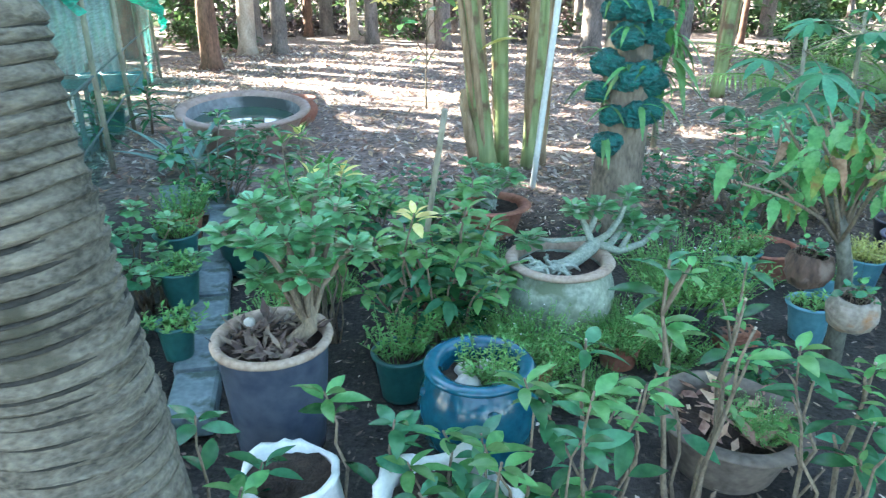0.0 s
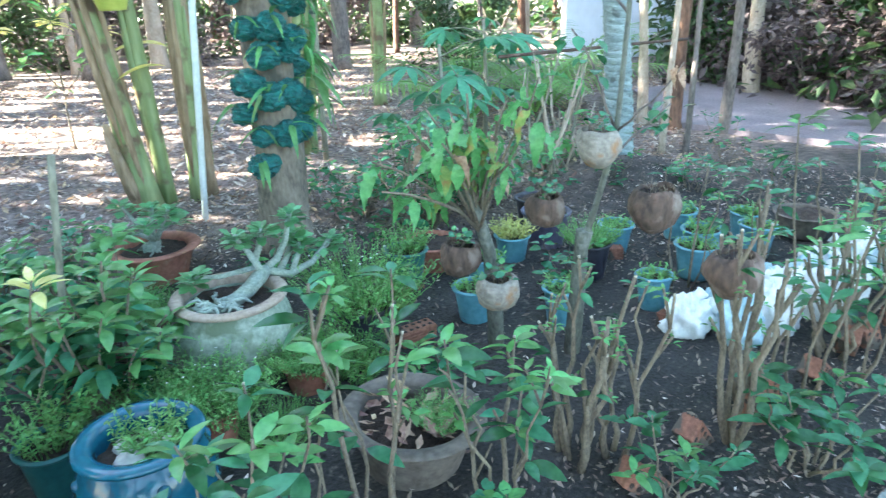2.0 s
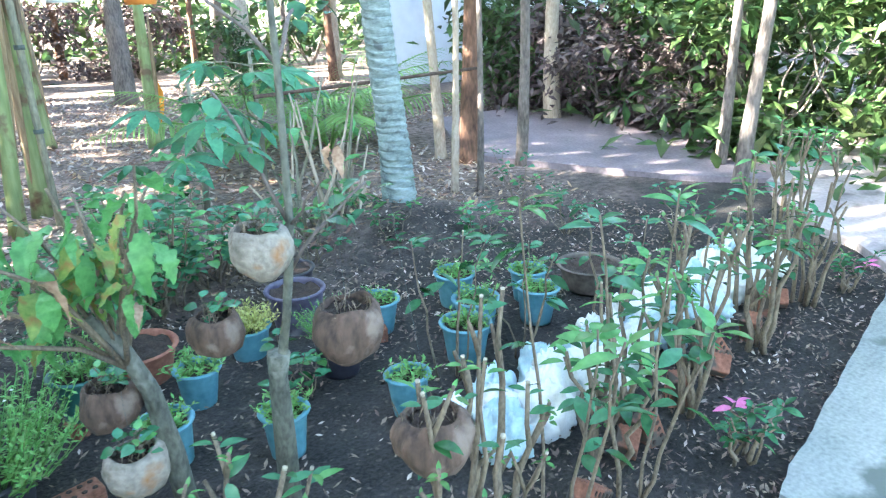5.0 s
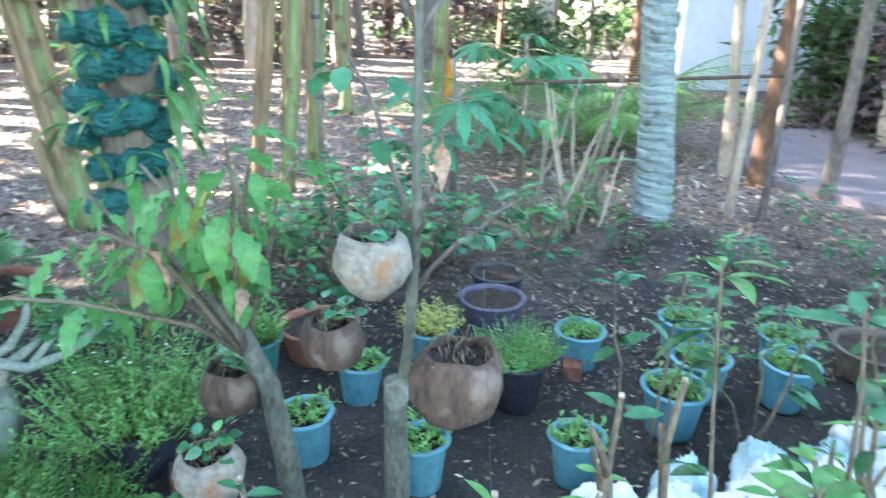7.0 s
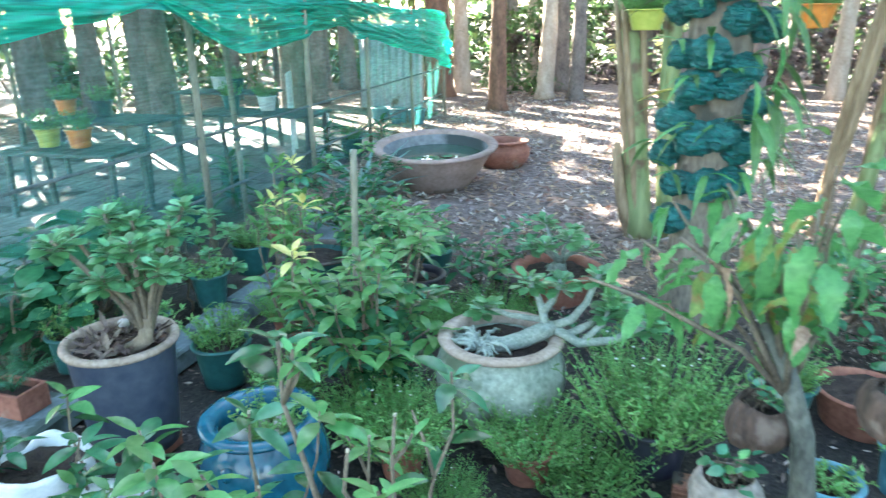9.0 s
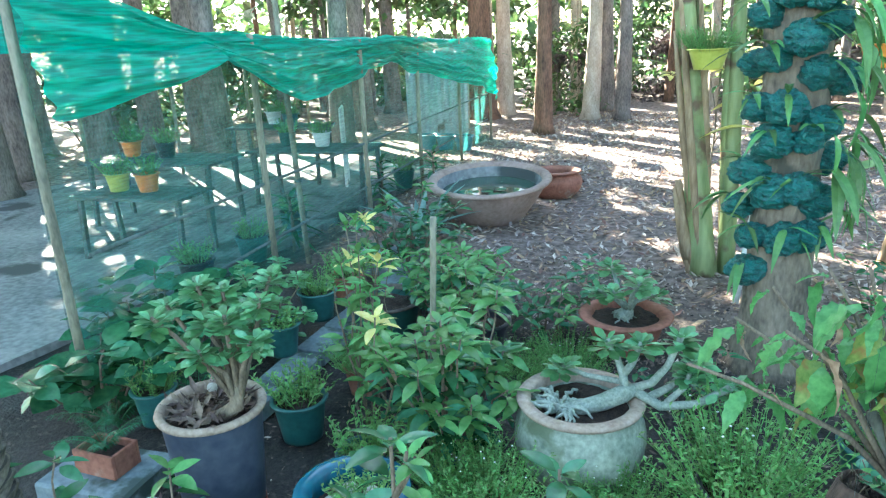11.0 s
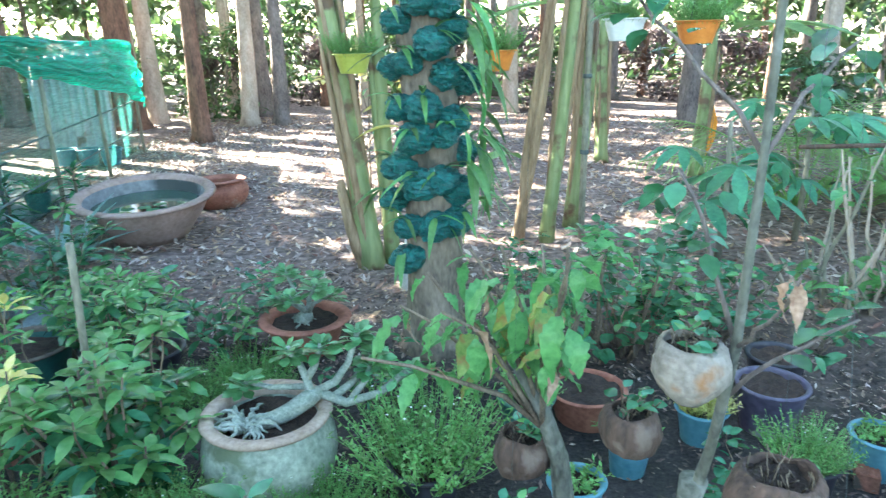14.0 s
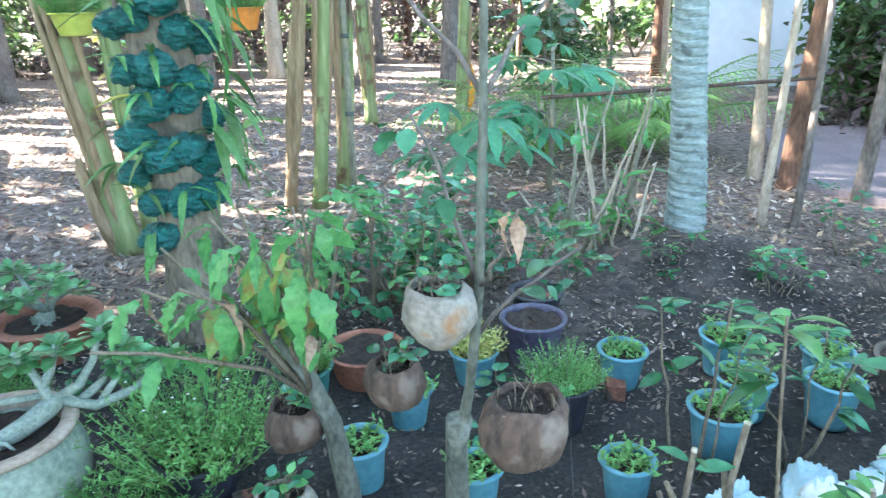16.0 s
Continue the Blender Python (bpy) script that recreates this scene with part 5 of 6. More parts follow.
papaya(3.45, 5.65, 1.15, 16, 13)
papaya(2.75, 5.1, 1.0, 17, 9)
for k, (x, y, s) in enumerate([(1.35, 4.3, 0.5), (2.9, 3.6, 0.4), (1.5, 3.3, 0.4), (-0.15, 3.9, 0.35), (0.75, 2.75, 0.45), (2.2, 2.25, 0.3), (1.25, 1.75, 0.25), (1.05, 0.72, 0.3), (1.65, 0.80, 0.3), (3.9, 3.2, 0.35), (4.5, 3.0, 0.4), (4.7, 3.7, 0.45), (3.4, 3.5, 0.35), (5.0, 2.4, 0.4)]):
    shrub("weed", "low green weed growing on bare soil", Matrix.Translation((x, y, 0.0)), spray(7, 40 + k, s, 0.6 * s, 0.04, 0.004, 0.4), 40 + k, leaf=ROUND_LEAF if k % 2 else SHRUB_LEAF, per=6, size=0.6, young=0.35, along=2)

# sun on this sapling's leaves is put into their yellow colour
shrub("yellow_sapling", "thin sapling with sunlit yellow-green leaves", Matrix.Translation((-0.35, 7.2, 0.0)), [((0, 0, 0), (0.02, 0, 1.25), 0.012), ((0, 0, 0.5), (0.45, 0.1, 1.15), 0.007), ((0, 0, 0.6), (-0.45, 0, 1.2), 0.007), ((0, 0, 0.8), (0.25, -0.1, 1.4), 0.006), ((0, 0, 0.8), (-0.2, 0.1, 1.5), 0.006)], 18, per=10, size=1.5, young=1.0, along=3, mats=(LEAF_YOUNG, YELLOW), lift=0.3)
tagged(part("stone_slab", mesh_of("stone_slab", *box(0.42, 0.30, 0.09, 0.012), SLATE, False), at=pose(-0.99, 1.16, 0.045, 0, 0, 20)), "weathered blue-grey slab lying by the path", "slab")
planter = thing("clay_trough", "small reddish clay trough standing on the slab", "planter", at=pose(-0.98, 1.17, 0.09, 0, 0, 15))
for dx, dy, sx, sy in ((0, -0.06, 0.20, 0.014), (0, 0.06, 0.20, 0.014), (-0.093, 0, 0.014, 0.106), (0.093, 0, 0.014, 0.106)):
    part("side", mesh_of("trough_side", *box(sx, sy, 0.10, 0.003, (dx, dy, 0.05)), TERRACOTTA, False), planter)
part("soil", mesh_of("trough_soil", *box(0.172, 0.106, 0.07, 0.002, (0, 0, 0.035)), SOIL_AND_SHADE, False), planter)
for k, (x, y, z, sc) in enumerate([(-0.98, 1.17, 0.16, 0.10), (-1.38, 1.42, 0.0, 0.15), (-1.3, 1.8, 0.0, 0.15)]):
    fern = thing("fern", "small upright fern with narrow fronds", "fern", "ferns", Matrix.Translation((x, y, z)))
    for j in range(8):
        part("frond", FERN_FRONDS[j % 2], fern, at=Euler((0, -0.9 + 0.2 * (j % 3), 0.8 * j)).to_matrix().to_4x4() @ Matrix.Scale(sc, 4))
small_pot(-1.22, 1.53, 0.03, 0.09, 0.17, PLASTIC_GREEN, "teal plastic pot with weeds beside the slab", HERB_SMALL[1], 22)

# lobed-leaf shrub with its pale trunk
lobed = thing("lobed_shrub", "leggy shrub of large lobed leaves, some yellowing", "shrub", at=Matrix.Translation((1.56, 1.88, 0.0)))
part("trunk", mesh_of("lobed_trunk", *tube([(0.05, 0.0, -0.02), (0.03, -0.02, 0.25), (0.0, -0.03, 0.48), (-0.06, -0.04, 0.66), (-0.12, -0.05, 0.76)], [0.036, 0.033, 0.029, 0.022, 0.012], 12, 0.05), SAPLING_BARK), lobed)
r_lobe = random.Random(51)
LOBE_MESHES = [mesh_of("lobed_leaf", *scatter(jagged(0.125 + 0.014 * (k % 3), 0.034 + 0.005 * (k % 2), 0.35 + 0.16 * k, k), [Matrix.Identity(4)]), LIME_OLD if k == 3 else LIME) for k in range(5)]
DRY_LOBE = mesh_of("dry_lobed_leaf", *scatter(jagged(0.11, 0.026, 0.9, 7), [Matrix.Identity(4)]), DRY)
for k in range(13):
    a = 2.4 * k
    d = 0.08 + 0.024 * k
    tip = Vector((-0.17 + 1.05 * d * math.cos(a), -0.06 + 0.85 * d * math.sin(a), 0.84 + 0.22 * (1 - d / 0.4) + 0.08 * (k % 3)))
    pts = bend((-0.05, -0.04, 0.58), tip, 4, 0.05, 0.012, r_lobe)
    branch = part("branch", mesh_of("lobed_branch", *tube(pts, [0.008, 0.007, 0.006, 0.005, 0.004], 6), TWIG), lobed)
    for q in range(9):
        part("leaf", DRY_LOBE if (k + q) % 13 == 0 else LOBE_MESHES[(q + k) % 5], branch, at=leaf_at(pts[-1] - (pts[-1] - pts[-2]) * r_lobe.uniform(0, 2.6), r_lobe.uniform(0, 6.28), r_lobe.uniform(-1.2, 0.2), r_lobe.uniform(0.4, 0.95), r_lobe.uniform(-0.6, 0.6)))
top_pts = bend((-0.05, -0.05, 0.6), (-0.01, -0.40, 1.22), 5, 0.02, 0.01, r_lobe)
top_branch = part("branch", mesh_of("lobed_branch", *tube(top_pts, [0.008, 0.007, 0.006, 0.005, 0.004, 0.003], 6), TWIG), lobed)
for q in range(6):
    part("leaf", LOBE_MESHES[q % 5], top_branch, at=leaf_at(top_pts[-1] - Vector((0, 0, 0.03 * q)), 1.05 * q, 0.1 - 0.2 * q, 0.8))

# slim sapling
sapling = thing("sapling", "slim grey sapling with pruned fork and few leaves", "tree", at=Matrix.Translation((1.88, 1.70, 0.0)))
part("trunk", mesh_of("sapling_trunk", *tube([(0.0, 0.0, -0.02), (0.0, -0.02, 0.28), (-0.005, -0.04, 0.5), (0.0, -0.05, 0.58), (0.0, -0.05, 0.585)], [0.036, 0.032, 0.030, 0.033, 0.018], 12, 0.06), SAPLING_BARK), sapling, "thick pruned lower trunk")
trunk_pts = [Vector(p) for p in [(0.0, -0.05, 0.5), (0.012, -0.06, 0.6), (0.02, -0.09, 0.7), (0.02, -0.14, 0.85), (0.022, -0.18, 1.0), (0.024, -0.2, 1.4), (0.03, -0.18, 1.9), (0.04, -0.15, 2.5)]]
part("stem", mesh_of("sapling_stem", *tube(trunk_pts, [0.014, 0.014, 0.013, 0.012, 0.011, 0.009, 0.008, 0.006], 10, 0.06), SAPLING_BARK), sapling, "thin regrown upper stem")
dead_twig = part("branch", mesh_of("sapling_branch", *tube(bend(trunk_pts[4], (0.01, -0.50, 1.27), 5, -0.02, 0.01, random.Random(62)), [0.005, 0.0045, 0.004, 0.0035, 0.003, 0.002], 6), BARK), sapling)
for q in range(2):
    part("leaf", DRY_LOBE, dead_twig, "withered brown hanging leaf", leaf_at((0.01, -0.50 + 0.02 * q, 1.27), 1.3 + 1.9 * q, -1.2 + 0.3 * q, 0.5))
branch_ends = [(3, (0.24, -0.2, 1.08)), (4, (-0.10, -0.05, 1.35)), (5, (0.28, 0.1, 1.6)), (5, (-0.18, 0.15, 1.7)), (6, (0.05, -0.34, 2.35)), (6, (-0.06, -0.24, 2.3)), (6, (-0.40, 0.05, 2.3)), (6, (-0.13, 0.08, 2.3)), (6, (-0.34, -0.05, 2.25))]
sap_leaves = []
r_sap = random.Random(61)
for j, end in branch_ends:
    pts = bend(trunk_pts[j], end, 5, 0.02, 0.015, r_sap)
    part("branch", mesh_of("sapling_branch", *tube(pts, [0.006, 0.0055, 0.005, 0.0045, 0.004, 0.003], 6), BARK), sapling)
    for q in range(16):
        p = pts[r_sap.randrange(3, 6)]
        sap_leaves.append(leaf_at(p + Vector((r_sap.uniform(-0.06, 0.06), r_sap.uniform(-0.06, 0.06), r_sap.uniform(-0.04, 0.04))), r_sap.uniform(0, 6.28), r_sap.uniform(-0.8, 0.5), r_sap.uniform(0.4, 0.75)))
part("foliage", mesh_of("sapling_foliage", *scatter(ROUND_LEAF, sap_leaves), LEAF), sapling, "sparse small green leaves")


# ---- hanging coconut planters ----
def coconut(x, y, z, rad, mat, seed, top, label):
    r = random.Random(seed)
    ob = thing("coconut_planter", label, "planter", "coconut husk planters", Matrix.Translation((x, y, z)))
    prof = [(0.002, -0.95), (0.42, -0.88), (0.78, -0.58), (0.98, -0.15), (1.0, 0.2), (0.9, 0.55), (0.72, 0.74), (0.66, 0.72), (0.72, 0.5), (0.6, 0.42)]
    v, f = lathe([(a * rad, b * rad) for a, b in prof], 26)
    v = [Vector(p) * (1 + 0.17 * noise.noise(Vector(p) * 13 + Vector((seed * 2.3, 0, 0))) + 0.06 * noise.noise(Vector(p) * 45)) + Vector((0, 0, 0.25 * max(0, p[2]) * noise.noise((p[0] * 14, p[1] * 14, seed)))) for p in v]
    part("husk", mesh_of("husk", v, f, mat), ob, "fibrous coconut husk cut open on top")
    part("soil", mesh_of("husk_soil", *disc(rad * 0.7, rad * 0.5, 16, 0.012, seed), SOIL_AND_SHADE), ob)
    fib = []
    for k in range(26):
        a = r.uniform(0, 6.28)
        p = Vector((math.cos(a), math.sin(a), 0)) * rad * r.uniform(0.2, 0.75) + Vector((0, 0, rad * 0.5))
        fib.append(tube([p, p + Vector((r.uniform(-0.02, 0.02), r.uniform(-0.02, 0.02), r.uniform(0.015, 0.045)))], 0.0016, 3))
    tagged(part("fibre", mesh_of("husk_fibre", *joined(fib), TWIG), ob, "loose fibres and dead stalks"), kind="stuff")
    part("wire", mesh_of("hanger_wire", *tube([Vector((0, 0, rad * 0.5)), Vector(top) - Vector((x, y, z))], 0.0004, 4), TABLE_GREY), ob, "thin hanging wire")
    return ob


coconut(1.805, 1.495, 0.962, 0.080, PALE_HUSK, 1, (1.80, 1.46, 2.3), "bleached coconut husk planter hanging from the sapling")
coconut(1.958, 1.352, 0.755, 0.092, HUSK, 2, (1.91, 1.36, 2.35), "brown coconut husk planter hanging low over the pots")
coconut(1.73, 1.70, 0.68, 0.078, HUSK, 3, (1.73, 1.70, 2.3), "brown coconut husk planter under the lobed shrub")
coconut(1.455, 1.91, 0.45, 0.086, HUSK, 4, (1.46, 1.91, 2.3), "dark coconut husk planter hanging by the pale trunk")
coconut(1.44, 1.55, 0.45, 0.080, PALE_HUSK, 5, (1.46, 1.56, 2.25), "pale split coconut husk planter hanging lowest")
coconut(1.922, 0.936, 0.67, 0.085, HUSK, 6, (1.91, 1.36, 2.35), "reddish coconut husk planter near the pruned hedge")
for k, (x, y, z) in enumerate([(1.805, 1.495, 1.0), (1.455, 1.91, 0.49), (1.44, 1.55, 0.49), (1.73, 1.70, 0.71)]):
    shrub("seedling", "young green seedling growing in a coconut husk", Matrix.Translation((x, y, z)), spray(4, 140 + k, 0.09, 0.05, 0.02, 0.0025, 0.5), 140 + k, leaf=ROUND_LEAF, per=4, size=0.4, young=0.4, along=1)

# ---- hedge along the walkway ----
HEDGE = [(-0.43, 0.72, 0.60, 5, 1), (0.20, 0.76, 0.46, 15, 0), (0.55, 0.98, 0.74, 5, 2), (0.82, 1.10, 0.95, 5, 3), (1.15, 0.95, 0.72, 5, 4), (-0.10, 0.92, 0.50, 3, 0), (1.48, 1.10, 0.78, 8, 7), (1.62, 1.02, 0.70, 4, 4), (2.02, 0.94, 0.90, 5, 5), (2.42, 1.02, 1.08, 3, 0), (2.70, 1.0, 1.06, 3, 1), (2.26, 1.08, 0.80, 4, 4), (0.40, 0.84, 0.62, 5, 0), (2.15, 0.72, 0.32, 9, 0),
         (2.85, 1.22, 0.62, 5, 4), (3.08, 1.34, 0.70, 5, 3), (3.32, 1.20, 0.88, 5, 3), (3.62, 1.44, 0.78, 7, 3), (4.0, 1.32, 0.95, 5, 3), (4.3, 1.56, 0.80, 6, 3), (4.62, 1.44, 0.98, 6, 3), (5.0, 1.78, 0.85, 6, 3), (2.75, 2.0, 0.80, 3, 1), (3.1, 1.95, 0.75, 3, 1), (3.5, 1.75, 0.7, 3, 1)]
for k, (x, y, high, n, cut) in enumerate(HEDGE):
    shrub("hedge_shrub", "pruned hedge shrub with woody stems and broad green leaves" if cut > 2 else "leafy hedge shrub with broad green leaf whorls", Matrix.Translation((x, y, 0.0)), spray(n, 70 + k, high, 0.20 if n < 9 else 0.27, 0.07, (0.013 if x > 1.3 else 0.009) if cut > 2 else 0.007, 0.55), 70 + k, per=3 if 1.4 < x < 2.35 and cut > 2 else 6 if x < 2.8 else 5, size=0.5 if 1.4 < x < 2.35 and cut > 2 else 0.88 if x < 2.8 else 0.75, young=0.45, along=1 if 1.4 < x < 2.35 and cut > 2 else 2 if x < 2.8 else 3, cut=cut)


# ---- sacks, bags and bricks ----
def sack_mesh(seed, sx, sy, sz):
    bm = bmesh.new()
    bmesh.ops.create_uvsphere(bm, u_segments=56, v_segments=30, radius=1)
    for v in bm.verts:
        p = v.co.copy()
        q = p * 2.2 + Vector((seed * 3.1, 0, 0))
        k = 1 + 0.26 * noise.noise(q) + 0.26 * abs(noise.noise(q * 1.7)) - 0.26 * abs(noise.noise(q * 3.1)) - 0.20 * abs(noise.noise(q * 6.3)) - 0.08 * abs(noise.noise(q * 12.0))
        v.co = Vector((p.x * sx * k, p.y * sy * k, max(p.z, -0.55) * sz * k))
    me = bpy.data.meshes.new("crumpled_bag")
    bm.to_mesh(me)
    bm.free()
    me.polygons.foreach_set("use_smooth", [True] * len(me.polygons))
    return me


r_bag = random.Random(81)
for k in range(26):
    u = k / 25
    x, y = 2.46 + 2.45 * u + r_bag.uniform(-0.06, 0.06), 1.52 + 0.34 * u + (0.12, -0.06, 0.03)[k % 3]
    me = sack_mesh(k, r_bag.uniform(0.09, 0.15), r_bag.uniform(0.08, 0.12), r_bag.uniform(0.10, 0.17))
    me.materials.append(SACK_BLUE if k % 5 in (1, 3) else SACK)
    bag = thing("plastic_bag", "crumpled pale blue plastic bag on the soil" if k % 5 in (1, 3) else "crumpled white plastic sack of soil by the hedge", "bag", "bags by the hedge", pose(x, y, 0.06, 0, 0, 40 * k))
    part("bag_body", me, bag)
    a = radians(60 * k)
    part("gathered_neck", mesh_of("bag_neck", *tube([(0.02 * math.cos(a), 0.02 * math.sin(a), 0.06), (0.04 * math.cos(a), 0.04 * math.sin(a), 0.10), (0.07 * math.cos(a), 0.07 * math.sin(a), 0.12)], [0.04, 0.015, 0.034], 12, 0.1), me.materials[0]), bag)
    if k % 4 == 2:
        part("printed_patch", mesh_of("bag_patch", *box(0.012, 0.05, 0.05, 0.003, (0.105, 0, 0.03)), TERRACOTTA, False), bag, "red printed patch")


def open_sack(x, y, z, rad, seed):
    ob = thing("grow_sack", "open white woven sack of soil with rolled top", "sack", "open white sacks", pose(x, y, 0, 0, 0, 25 * seed))
    prof = [(rad * 0.85, 0.0), (rad * 1.02, 0.05), (rad * 1.05, z * 0.5), (rad * 0.98, z * 0.85), (rad * 1.06, z * 0.96), (rad * 1.02, z), (rad * 0.9, z * 0.98), (rad * 0.86, z * 0.8)]
    v, f = lathe(prof, 40, 0.02, seed)
    v = [Vector(p) + Vector(p).normalized() * 0.03 * noise.noise(Vector(p) * 12 + Vector((seed, 0, 0))) + Vector(p).normalized() * 0.022 * noise.noise(Vector(p) * 27) + Vector((0, 0, 0.07 * noise.noise((p[0] * 7, p[1] * 7, seed)))) for p in v]
    part("sack_wall", mesh_of("sack_wall", v, f, SACK), ob)
    part("soil", mesh_of("sack_soil", *disc(rad * 0.92, z * 0.82, 20, 0.012, seed), SOIL_AND_SHADE), ob)


open_sack(-0.32, 0.93, 0.275, 0.14, 1)
open_sack(0.12, 0.85, 0.265, 0.18, 2)


def hollow_brick():
    """A clay brick: a solid bevelled block, ribbed on top; dark side discs stand for shaded holes."""
    pieces = [box(0.18, 0.08, 0.08, 0.004)]
    ribs = [box(0.174, 0.006, 0.004, 0.001, (0, -0.03 + 0.015 * k, 0.0415)) for k in range(5)]
    return mesh_of("hollow_brick", *joined(pieces + ribs), BRICK_CLAY, False)


BRICK = hollow_brick()
# raised dark discs in rows, painting the shade inside round holes
HOLE_SHADE = mesh_of("brick_hole_shade", *joined([lathe([(0.0095, 0.0), (0.0095, 0.0016), (0.001, 0.0018)], 10, shift=(dx, dy, 0)) for dx in (-0.066, -0.033, 0.0, 0.033, 0.066) for dy in (-0.02, 0.02)]), SOIL_AND_SHADE)


def brick(x, y, z, rx, ry, rz, label):
    ob = thing("brick", label, "brick", "hollow edging bricks", pose(x, y, z, rx, ry, rz))
    part("brick_body", BRICK, ob)
    tagged(part("hole_shade_discs", HOLE_SHADE, ob, "rows of dark discs painting shaded round holes", pose(0, -0.0398, 0, 90, 0, 0)), kind="stuff")
    tagged(part("hole_shade_discs", HOLE_SHADE, ob, "rows of dark discs painting shaded round holes", pose(0, 0.0398, 0, -90, 0, 0)), kind="stuff")


for k in range(13):
    u = k / 12
    brick(1.62 + 2.9 * u + 0.05 * (k % 3), 0.90 + 0.62 * u + 0.04 * (k % 2), 0.02 + 0.012 * (k % 3), 8 * (k % 3 - 1), 38 + 14 * (k % 4), 14 + 25 * (k % 3 - 1) + 40 * (k % 5 == 2), "red hollow clay brick set on end along the hedge")
brick(1.31, 2.09, 0.04, 90, 0, 12, "ribbed red hollow brick lying on the soil")
brick(1.45, 2.56, 0.04, 0, 0, 30, "red hollow brick under a teal pot")
brick(2.45, 1.72, 0.04, 0, 0, 20, "pale hollow brick lying beside the pots")
brick(2.72, 2.55, 0.03, 0, 0, 70, "broken red brick on the soil")


# ---- hanging pots among the bananas ----
cable = bend((0.2, 4.35, 2.25), (3.3, 4.3, 2.3), 8, -0.04)
tagged(part("overhead_wire", mesh_of("overhead_wire", *tube(cable, 0.003, 5), TABLE_GREY)), "thin wire strung between banana stems and palm", "wire")
for x, y, z, mat, word in ((0.28, 4.50, 1.39, PLASTIC_LIME, "lime yellow"), (1.19, 4.40, 1.40, PLASTIC_ORANGE, "orange"), (1.92, 4.30, 1.56, PLASTIC_WHITE, "white"), (2.29, 4.18, 1.54, PLASTIC_ORANGE, "orange")):
    hp = pot("hanging_pot", word + " plastic hanging pot with trailing green herb", Matrix.Translation((x, y, z)), 0.115, 0.12, mat, 0.02, 0.012, 0.7, None, None, "hanging pot", "hanging pots", seed=int(x * 10))
    for a in (0, 120, 240):
        ar = radians(a)
        part("hanger", mesh_of("pot_hanger", *tube([(0.115 * math.cos(ar), 0.115 * math.sin(ar), 0.12), (0, 0, 0.4), (0, 0, 2.26 - z)], 0.0015, 4), TABLE_GREY), hp, "thin wire hanger")
    herb((x, y, z + 0.10), HERB_LARGE[0], "trailing green herb in the hanging pot", x, 0.7)

for word, mat, p, yaw, lift, sc in (("broad green banana leaf reaching past the stump", BANANA_LEAF, (1.36, 5.02, 0.72), -2.1, 0.55, 0.42), ("yellow banana leaf catching the sun", YELLOW, (0.64, 4.78, 1.10), 2.6, 0.35, 0.42), ("yellow banana leaf drooping by the pole", YELLOW, (0.60, 4.74, 1.0), 3.3, 0.2, 0.34)):
    tagged(part("banana_leaf", mesh_of("single_banana_leaf", *scatter(blade(1.0, 0.34, 10, 0.25, 0.5, 0.5, lobes=0.04, stalk=0.2), [leaf_at(p, yaw, lift, sc)]), mat)), word, "leaf")

# dead orange banana leaf, dry canes
tagged(part("dead_leaf", mesh_of("dead_leaf", *scatter(blade(0.62, 0.2, 8, 0.3, 0.12, 0.5, lobes=0.06), [leaf_at((3.44, 8.95, 0.80), 0.4, -1.45, 1.15)]), ORANGE_LEAF)), "orange dead banana leaf hanging from its stem", "leaf")
banana(3.46, 9.0, [(0, 0.06, 0.0, 0, 0.05, 1.5, False)], 12, "young banana plant with a dead orange leaf", 4)
canes = thing("cane_clump", "clump of dry pale canes with a few green leaves", "cane clump", at=Matrix.Translation((3.35, 4.15, 0.0)))
r_cane = random.Random(91)
cane_leaves = []
for k in range(48):
    a, d = r_cane.uniform(0, 6.28), r_cane.uniform(0, 0.42)
    p = Vector((d * math.cos(a), d * math.sin(a), -0.03))
    q = p + Vector((r_cane.uniform(-0.3, 0.3), r_cane.uniform(-0.3, 0.3), r_cane.uniform(0.25, 1.15) if k < 26 else r_cane.uniform(0.12, 0.45)))
    part("cane", mesh_of("cane", *tube(bend(p, q, 5, 0, 0.015, r_cane), [0.013, 0.012, 0.011, 0.01, 0.008, 0.005], 6, 0.08), PALE_BARK if k % 3 else BAMBOO), canes)
    for j in range(2):
        cane_leaves.append(leaf_at(p.lerp(q, r_cane.uniform(0.4, 1.0)), r_cane.uniform(0, 6.28), r_cane.uniform(-0.8, 0.5), r_cane.uniform(0.8, 1.6)))
part("foliage", mesh_of("cane_foliage", *scatter(SHRUB_LEAF, cane_leaves), LEAF_YOUNG), canes, "sparse green leaves")
for k, (x, y, a) in enumerate([(3.75, 6.6, 1.6), (4.6, 6.6, 2.6), (5.0, 6.9, 0.9)]):
    bush_palm = thing("young_palm", "young palm with arching green fronds", "palm", "young palms", Matrix.Translation((x, y, 0.0)))
    for j in range(7):
        part("frond", FRONDS[j % 2], bush_palm, at=Euler((0, -0.75 + 0.15 * (j % 3), a + 0.9 * j)).to_matrix().to_4x4() @ Matrix.Scale(0.75, 4))
pipe("rail", "dark weathered branch tied level between trunks", (3.0, 4.5, 0.93), (5.4, 5.06, 0.90), 0.014, HUSK)
for k, (x, y) in enumerate([(3.22, 0.93), (4.95, 1.38)]):
    shrub("flower_plant", "small plant with pink flowers at the walkway's edge", Matrix.Translation((x, y, 0.0)), spray(6, 95 + k, 0.26, 0.12), 95 + k, per=6, size=0.5, young=0.3, mats=(LEAF, PINK))


